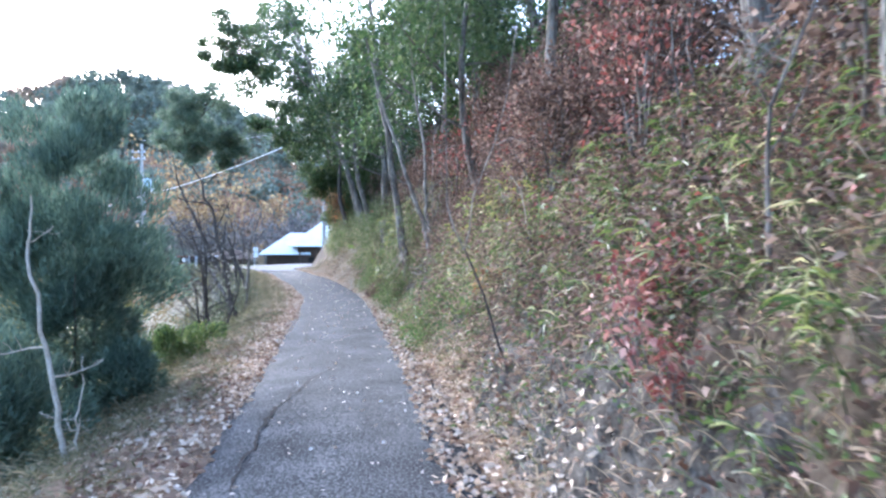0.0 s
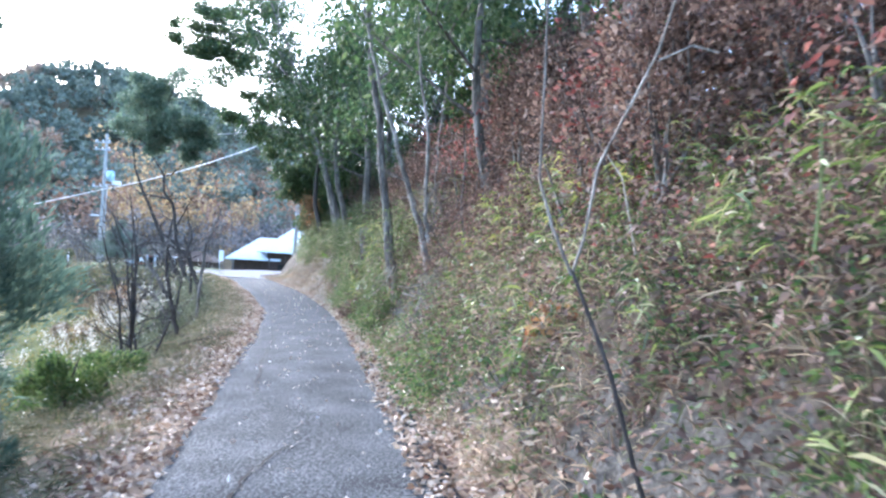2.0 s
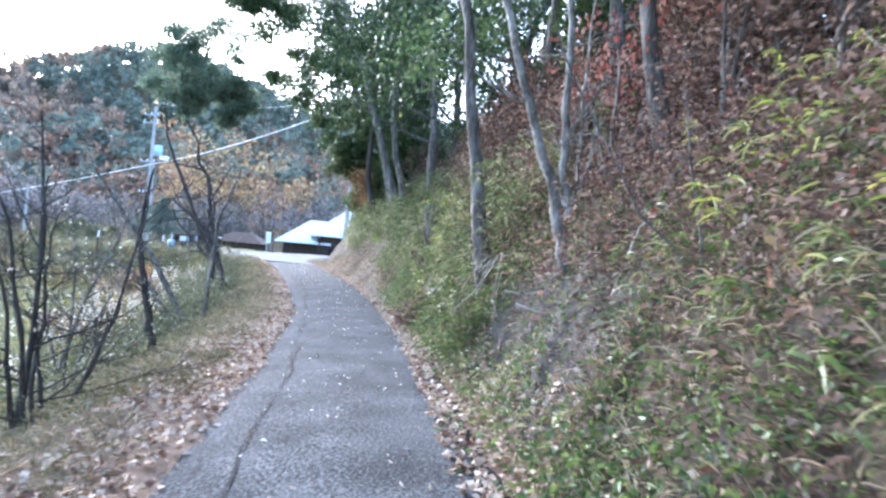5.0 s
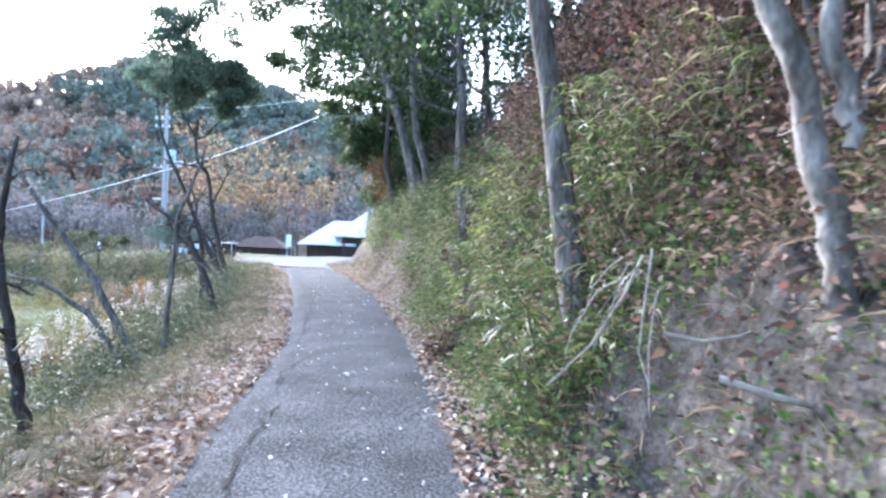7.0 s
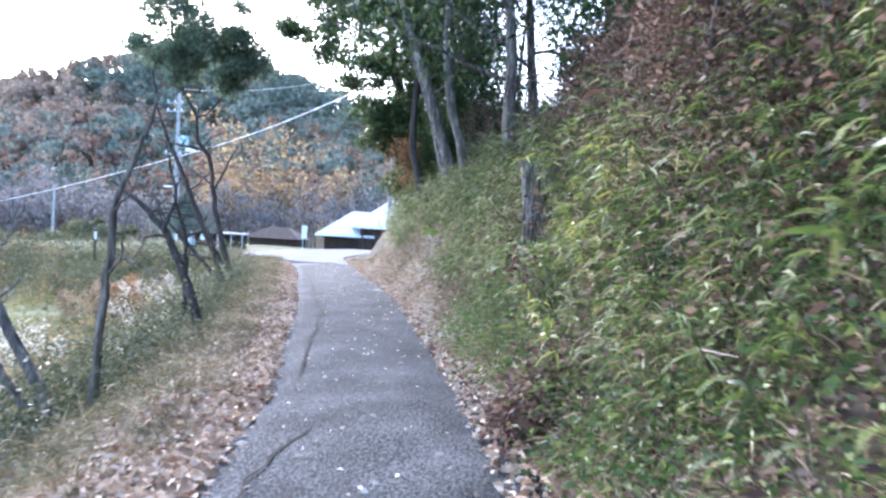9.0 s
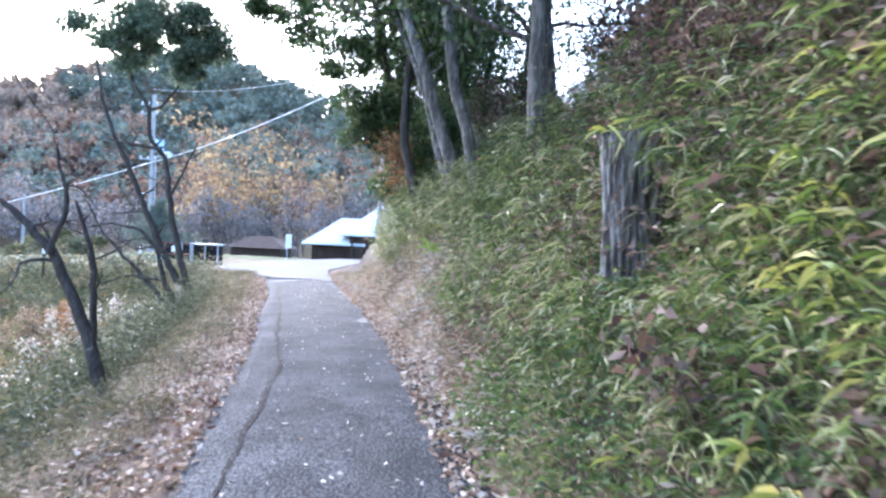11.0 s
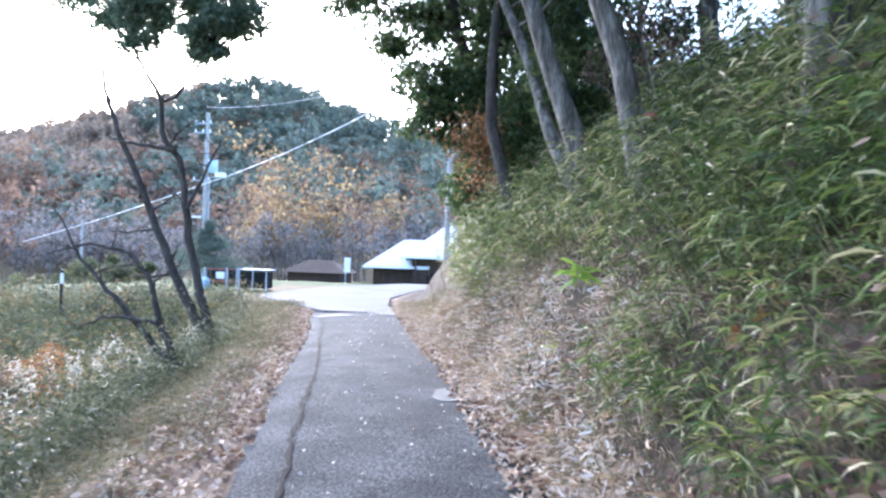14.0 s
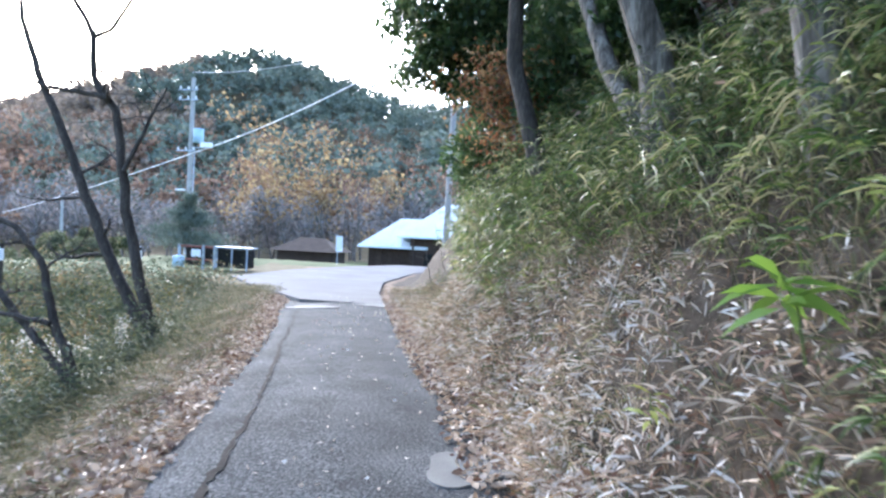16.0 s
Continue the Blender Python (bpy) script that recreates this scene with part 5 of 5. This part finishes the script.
road_patch("concrete_patch", -8.8, 40.9, 0.7, 0.25, CONCRETE, "pale patch at the lane's end", 4)


def stump(x, y, z, h, r):
    rng = np.random.default_rng(3)
    t = thing("tree_stump", x, y, z, "cut tree stump with deeply furrowed grey bark", "tree stump")
    n, rows = 110, 26
    a = np.linspace(0, 2 * np.pi, n, endpoint=False)
    fur = np.abs(np.sin(a * 9 + 0.9 * np.sin(a * 3))) ** 0.5
    V = []
    for i in range(rows):
        f = i / (rows - 1)
        rr = r * (1.0 - 0.12 * np.sin(f * 3)) * (0.7 + 0.3 * np.roll(fur, int(round(2.5 * np.sin(f * 7))))) * (0.75 + 0.25 * f)
        rr = rr * (1 + 0.02 * rng.normal(size=n))
        V.append(np.column_stack([rr * np.cos(a), rr * np.sin(a), np.full(n, f * h)]))
    V = np.concatenate(V)
    i, j = np.meshgrid(np.arange(rows - 1), np.arange(n), indexing="ij")
    F = np.stack([i * n + j, i * n + (j + 1) % n, (i + 1) * n + (j + 1) % n, (i + 1) * n + j], -1).reshape(-1, 4)
    part("bark", raw_mesh("bark", V, F), BARK_FURROW, t)
    bm = bmesh.new()
    top = V[-n:]
    bm.faces.new([bm.verts.new((p[0] * 0.97, p[1] * 0.97, h + 0.012 * math.sin(3 * q))) for q, p in zip(a, top)])
    part("cut_face", bm, TWIG, t, "pale sawn top")


stump(-0.78, 22.55, 1.25, 1.08, 0.25)


def sprig(name, x, y, z, n, leaf, size, width, label, seed, stem=0.3, lean=(0, 0)):
    """A few long leaves that spray from the top of a thin stem."""
    rng = np.random.default_rng(seed)
    t = thing(name, x, y, z, label, "plant")
    top = np.array([lean[0], lean[1], stem])
    part("stem", tube_mesh("stem", [([(0, 0, -0.08), top * 0.5 + np.array([0.01, 0, 0]), top], [0.005, 0.004, 0.003])], 5), L_BUSH, t)
    a = np.arange(n) * 2.4 + rng.normal(size=n) * 0.3
    way = np.column_stack([np.cos(a), np.sin(a), rng.uniform(-0.25, 0.8, n)])
    pos = np.repeat(top[None], n, 0) - np.column_stack([np.zeros((n, 2)), rng.uniform(0, 0.5, n) * stem])
    for k in range(n):
        part("leaf", leaf_mesh("leaf", pos[k:k + 1], way[k:k + 1], size, width, rng, 0.55, True), leaf, t)
    return t


sprig("bamboo_sprig", -0.72, 22.6, 2.3, 9, L_YELLOW, 0.2, 0.03, "yellow-green bamboo sprig on the cut stump", 11, 0.14)
sprig("bamboo_sprig", -0.98, 22.5, 2.3, 8, L_YELLOW, 0.2, 0.03, "yellow-green bamboo sprig on the cut stump", 12, 0.1)
sprig("bamboo_sprig", -0.52, 22.3, 1.7, 9, L_SASA, 0.16, 0.024, "bamboo shoot growing beside the stump", 13, 0.55)
sprig("bamboo_sprig", -2.6, 28.1, 1.32, 20, L_FRESH, 0.22, 0.04, "fresh green bamboo sprig on the bank", 14, 0.2, (-0.1, -0.05))
sprig("bamboo_sprig", 1.75, 5.0, 1.7, 8, L_SASA, 0.11, 0.014, "yellow-green bamboo sprig on the bank", 15, 0.3)
sprig("bamboo_sprig", 0.4, 17.3, 1.6, 9, L_SASA, 0.2, 0.028, "green bamboo sprig beside a trunk", 16, 0.3)
for k, (x, y, h) in enumerate([(1.5, 8.6, 0.5), (1.75, 9.2, 0.6), (1.2, 10.4, 0.3), (1.35, 11.8, 0.5), (0.7, 15.8, 0.4), (0.3, 18.2, 0.4), (-1.0, 21.4, 0.4), (-1.1, 22.9, 0.3), (-1.3, 24.5, 0.4), (-2.0, 26.0, 0.4), (-2.2, 27.2, 0.3), (-0.6, 20.9, 0.5), (-2.9, 29.4, 0.3)]):
    sprig("bamboo_sprig", x, y, gz(x, y) + 0.02, 9, (L_SASA, L_YELLOW)[k % 3 == 0], 0.19, 0.026, "bamboo sprig standing out of the undergrowth", 20 + k, h)


def leaf_plant(name, x, y, z, n, leaf, size, label, seed, tall=0.3):
    """A small plant with broad leaves on a few stems."""
    rng = np.random.default_rng(seed)
    t = thing(name, x, y, z, label, "plant")
    runs, tips = [], []
    for _ in range(7):
        p, r = limb_run(rng, (0, 0, -0.05), (rng.normal() * 0.5, rng.normal() * 0.5, 1), tall * rng.uniform(0.7, 1.3), 0.006, 0.002, 5, 0.15)
        runs.append((p, r))
        tips += [p[2], p[3], p[4], p[5]]
    part("woody_base", tube_mesh("stems", runs, 5), BARK_GREY, t)
    tips = np.array(tips)
    pos = tips[rng.integers(0, len(tips), n)] + rng.normal(size=(n, 3)) * 0.05
    part("foliage", leaf_mesh("foliage", pos, rng.normal(size=(n, 3)), size, size * 0.5, rng, 0.25), leaf, t)


leaf_plant("red_shrub", 1.98, 3.3, 1.0, 130, L_ROSE, 0.055, "low shrub with rose red autumn leaves on the bank", 32, 0.42)
leaf_plant("red_shrub", 2.08, 3.05, 0.78, 260, L_RED, 0.05, "low shrub with dark red leaves on the bank", 39, 0.42)
leaf_plant("red_shrub", 2.25, 3.75, 1.15, 260, L_RED, 0.06, "low shrub with dull red leaves on the bank", 31, 0.45)
leaf_plant("orange_plant", 1.5, 7.9, 1.05, 60, L_ORANGE, 0.09, "plant with orange withered leaves", 33, 0.3)
leaf_plant("orange_plant", -1.75, 26.6, 1.25, 26, L_ORANGE, 0.11, "plant with a few orange and red leaves", 34, 0.3)
leaf_plant("orange_plant", -0.9, 20.9, 1.0, 90, L_BROWN, 0.09, "plant with withered orange-brown leaves", 35, 0.35)
leaf_plant("orange_plant", 1.45, 10.9, 1.2, 28, L_ORANGE, 0.08, "plant with orange withered leaves", 36, 0.3)
leaf_plant("green_weed", 1.72, 4.8, 0.95, 22, L_BUSH, 0.05, "small fresh green weed on the bank", 37, 0.12)
leaf_plant("green_plant", 1.25, 7.9, 0.7, 160, L_BUSH, 0.06, "leafy green plant at the bank foot", 38, 0.4)


def sapling():
    t = thing("sapling", 1.62, 5.75, 0.5, "thin bare forked sapling leaning out of the bank", "sapling")
    def run(pts, r0, r1):
        return np.array(pts) - np.array([1.62, 5.75, 0.5]), np.linspace(r0, r1, len(pts))
    part("trunk", tube_mesh("trunk", [run([(1.62, 5.75, 0.45), (1.52, 5.78, 0.75), (1.42, 5.82, 1.1), (1.3, 5.86, 1.4), (1.25, 5.88, 1.52)], 0.012, 0.008)], 7), BARK_DARK, t)
    part("limb", tube_mesh("limb", [run([(1.25, 5.88, 1.5), (1.16, 5.9, 1.7), (1.1, 5.92, 1.9), (1.1, 5.93, 2.4), (1.09, 5.94, 3.0), (1.08, 5.95, 3.5)], 0.0075, 0.004)], 6), BARK_PALE, t)
    part("limb", tube_mesh("limb", [run([(1.25, 5.88, 1.5), (1.29, 5.87, 1.65), (1.32, 5.82, 1.95), (1.42, 5.74, 2.2), (1.5, 5.69, 2.4), (1.6, 5.66, 2.8), (1.66, 5.62, 3.3)], 0.0075, 0.004)], 6), BARK_PALE, t)
    part("limb", tube_mesh("limb", [run([(1.5, 5.69, 2.36), (1.62, 5.66, 2.42), (1.7, 5.6, 2.38)], 0.005, 0.003)], 5), BARK_PALE, t)


sapling()


def dead_sticks(name, x, y, z, runs, label, category="dead wood"):
    t = thing(name, x, y, z, label, category)
    for pts, r0, r1 in runs:
        part("stick", tube_mesh("stick", [(np.array(pts, float), np.linspace(r0, r1, len(pts)))], 6), TWIG, t)


g_ = np.random.default_rng(8)
root_runs = []
for k in range(7):
    s0, out = g_.normal(size=3) * np.array([0.05, 0.08, 0.04]), g_.uniform(0.05, 0.32)
    drop = g_.uniform(0.2, 0.5)
    root_runs.append(([s0, s0 + np.array([-out * 0.4, -0.05, -0.05]), s0 + np.array([-out * 0.8, -0.09, -drop * 0.5]), s0 + np.array([-out, -0.1 + g_.normal() * 0.14, -drop])], 0.0042, 0.002))
root_runs.append(([(0.02, 0, 0.05), (-0.06, -0.06, -0.12), (-0.2, -0.1, -0.34), (-0.38, -0.12, -0.52)], 0.0075, 0.0045))
root_runs.append(([(0.06, 0, 0.08), (0.02, -0.08, -0.15), (0.0, -0.1, -0.36), (0.05, -0.1, -0.5)], 0.006, 0.003))
dead_sticks("hanging_roots", 0.24, 14.6, 1.35, root_runs, "pale dead roots hanging over a hollow in the bank")
dead_sticks("dead_root", 0.5, 14.55, 1.05, [([(-0.15, 0, 0.02), (0, -0.05, 0), (0.15, -0.05, 0.03), (0.25, 0, 0.06)], 0.011, 0.005)], "pale broken root sticking out of the soil")
dead_sticks("dead_root", 0.63, 14.0, 0.95, [([(-0.2, 0.05, 0.03), (-0.06, -0.04, 0), (0.1, -0.06, -0.03), (0.22, 0, 0.04)], 0.016, 0.009)], "stout pale root bared across the earth face")
dead_sticks("fallen_log", 2.1, 9.25, 2.2, [([(-0.2, 0, -0.03), (0.2, 0.02, 0.06), (0.6, 0, 0.14), (1.1, -0.05, 0.2)], 0.06, 0.04)], "grey fallen log lying on the bank")
for k in range(26):
    y = g_.uniform(1.5, 40)
    x = float(edge_r(y)) + g_.uniform(0.6, 2.6)
    a, l = g_.uniform(0, 6.28), g_.uniform(0.2, 0.7)
    dead_sticks("dead_twig", x, y, gz(x, y) + 0.08, [([(0, 0, 0), (l * 0.5 * math.cos(a), l * 0.5 * math.sin(a), 0.1 + 0.2 * (k % 3)), (l * math.cos(a + 0.4), l * math.sin(a + 0.4), 0.12 + 0.3 * (k % 3))], 0.008, 0.003)], "pale dead twig in the undergrowth", "twig")


def plumes(n, y0, y1, d0, d1, seed, label):
    rng = np.random.default_rng(seed)
    x, y = strip(rng, n, y0, y1, d0, d1, -1)
    z = height(x, y)
    runs, pos = [], []
    for a, b, c in zip(x, y, z):
        hh = rng.uniform(0.5, 1.1)
        top = np.array([a + rng.normal() * 0.12, b + rng.normal() * 0.12, c + hh])
        runs.append(([(a, b, c - 0.05), (a, b, c + hh * 0.5), top], [0.006, 0.005, 0.003]))
        pos.append(top + rng.normal(size=(40, 3)) * np.array([0.05, 0.05, 0.09]))
    s = part("plume_stalks", tube_mesh("plume_stalks", runs, 4), TWIG)
    tagged(s, "thin dry stalks of tall seed heads", "undergrowth", kind="stuff")
    pos = np.concatenate(pos)
    ob = part("plume_heads", leaf_mesh("plume_heads", pos, rng.normal(size=pos.shape) + np.array([0, 0, 0.4]), 0.07, 0.03, rng, 0.3), L_PLUME)
    tagged(ob, label, "undergrowth", kind="stuff")


plumes(60, 19, 38, 2.3, 5.0, 41, "pale fluffy seed heads above the slope")
plumes(24, 12, 20, 2.5, 5.0, 42, "pale fluffy seed heads above the slope")

crown_bush("orange_bush", -12.6, 34.0, 0.5, 1.2, 0.8, 3200, L_ORANGE, 0.08, "low orange-brown bush in the field", "bush", 421, 5)
crown_bush("orange_bush", -10.6, 31.2, 0.4, 0.8, 0.6, 2000, L_STRAW, 0.08, "low straw-coloured bush in the field", "bush", 422, 5)
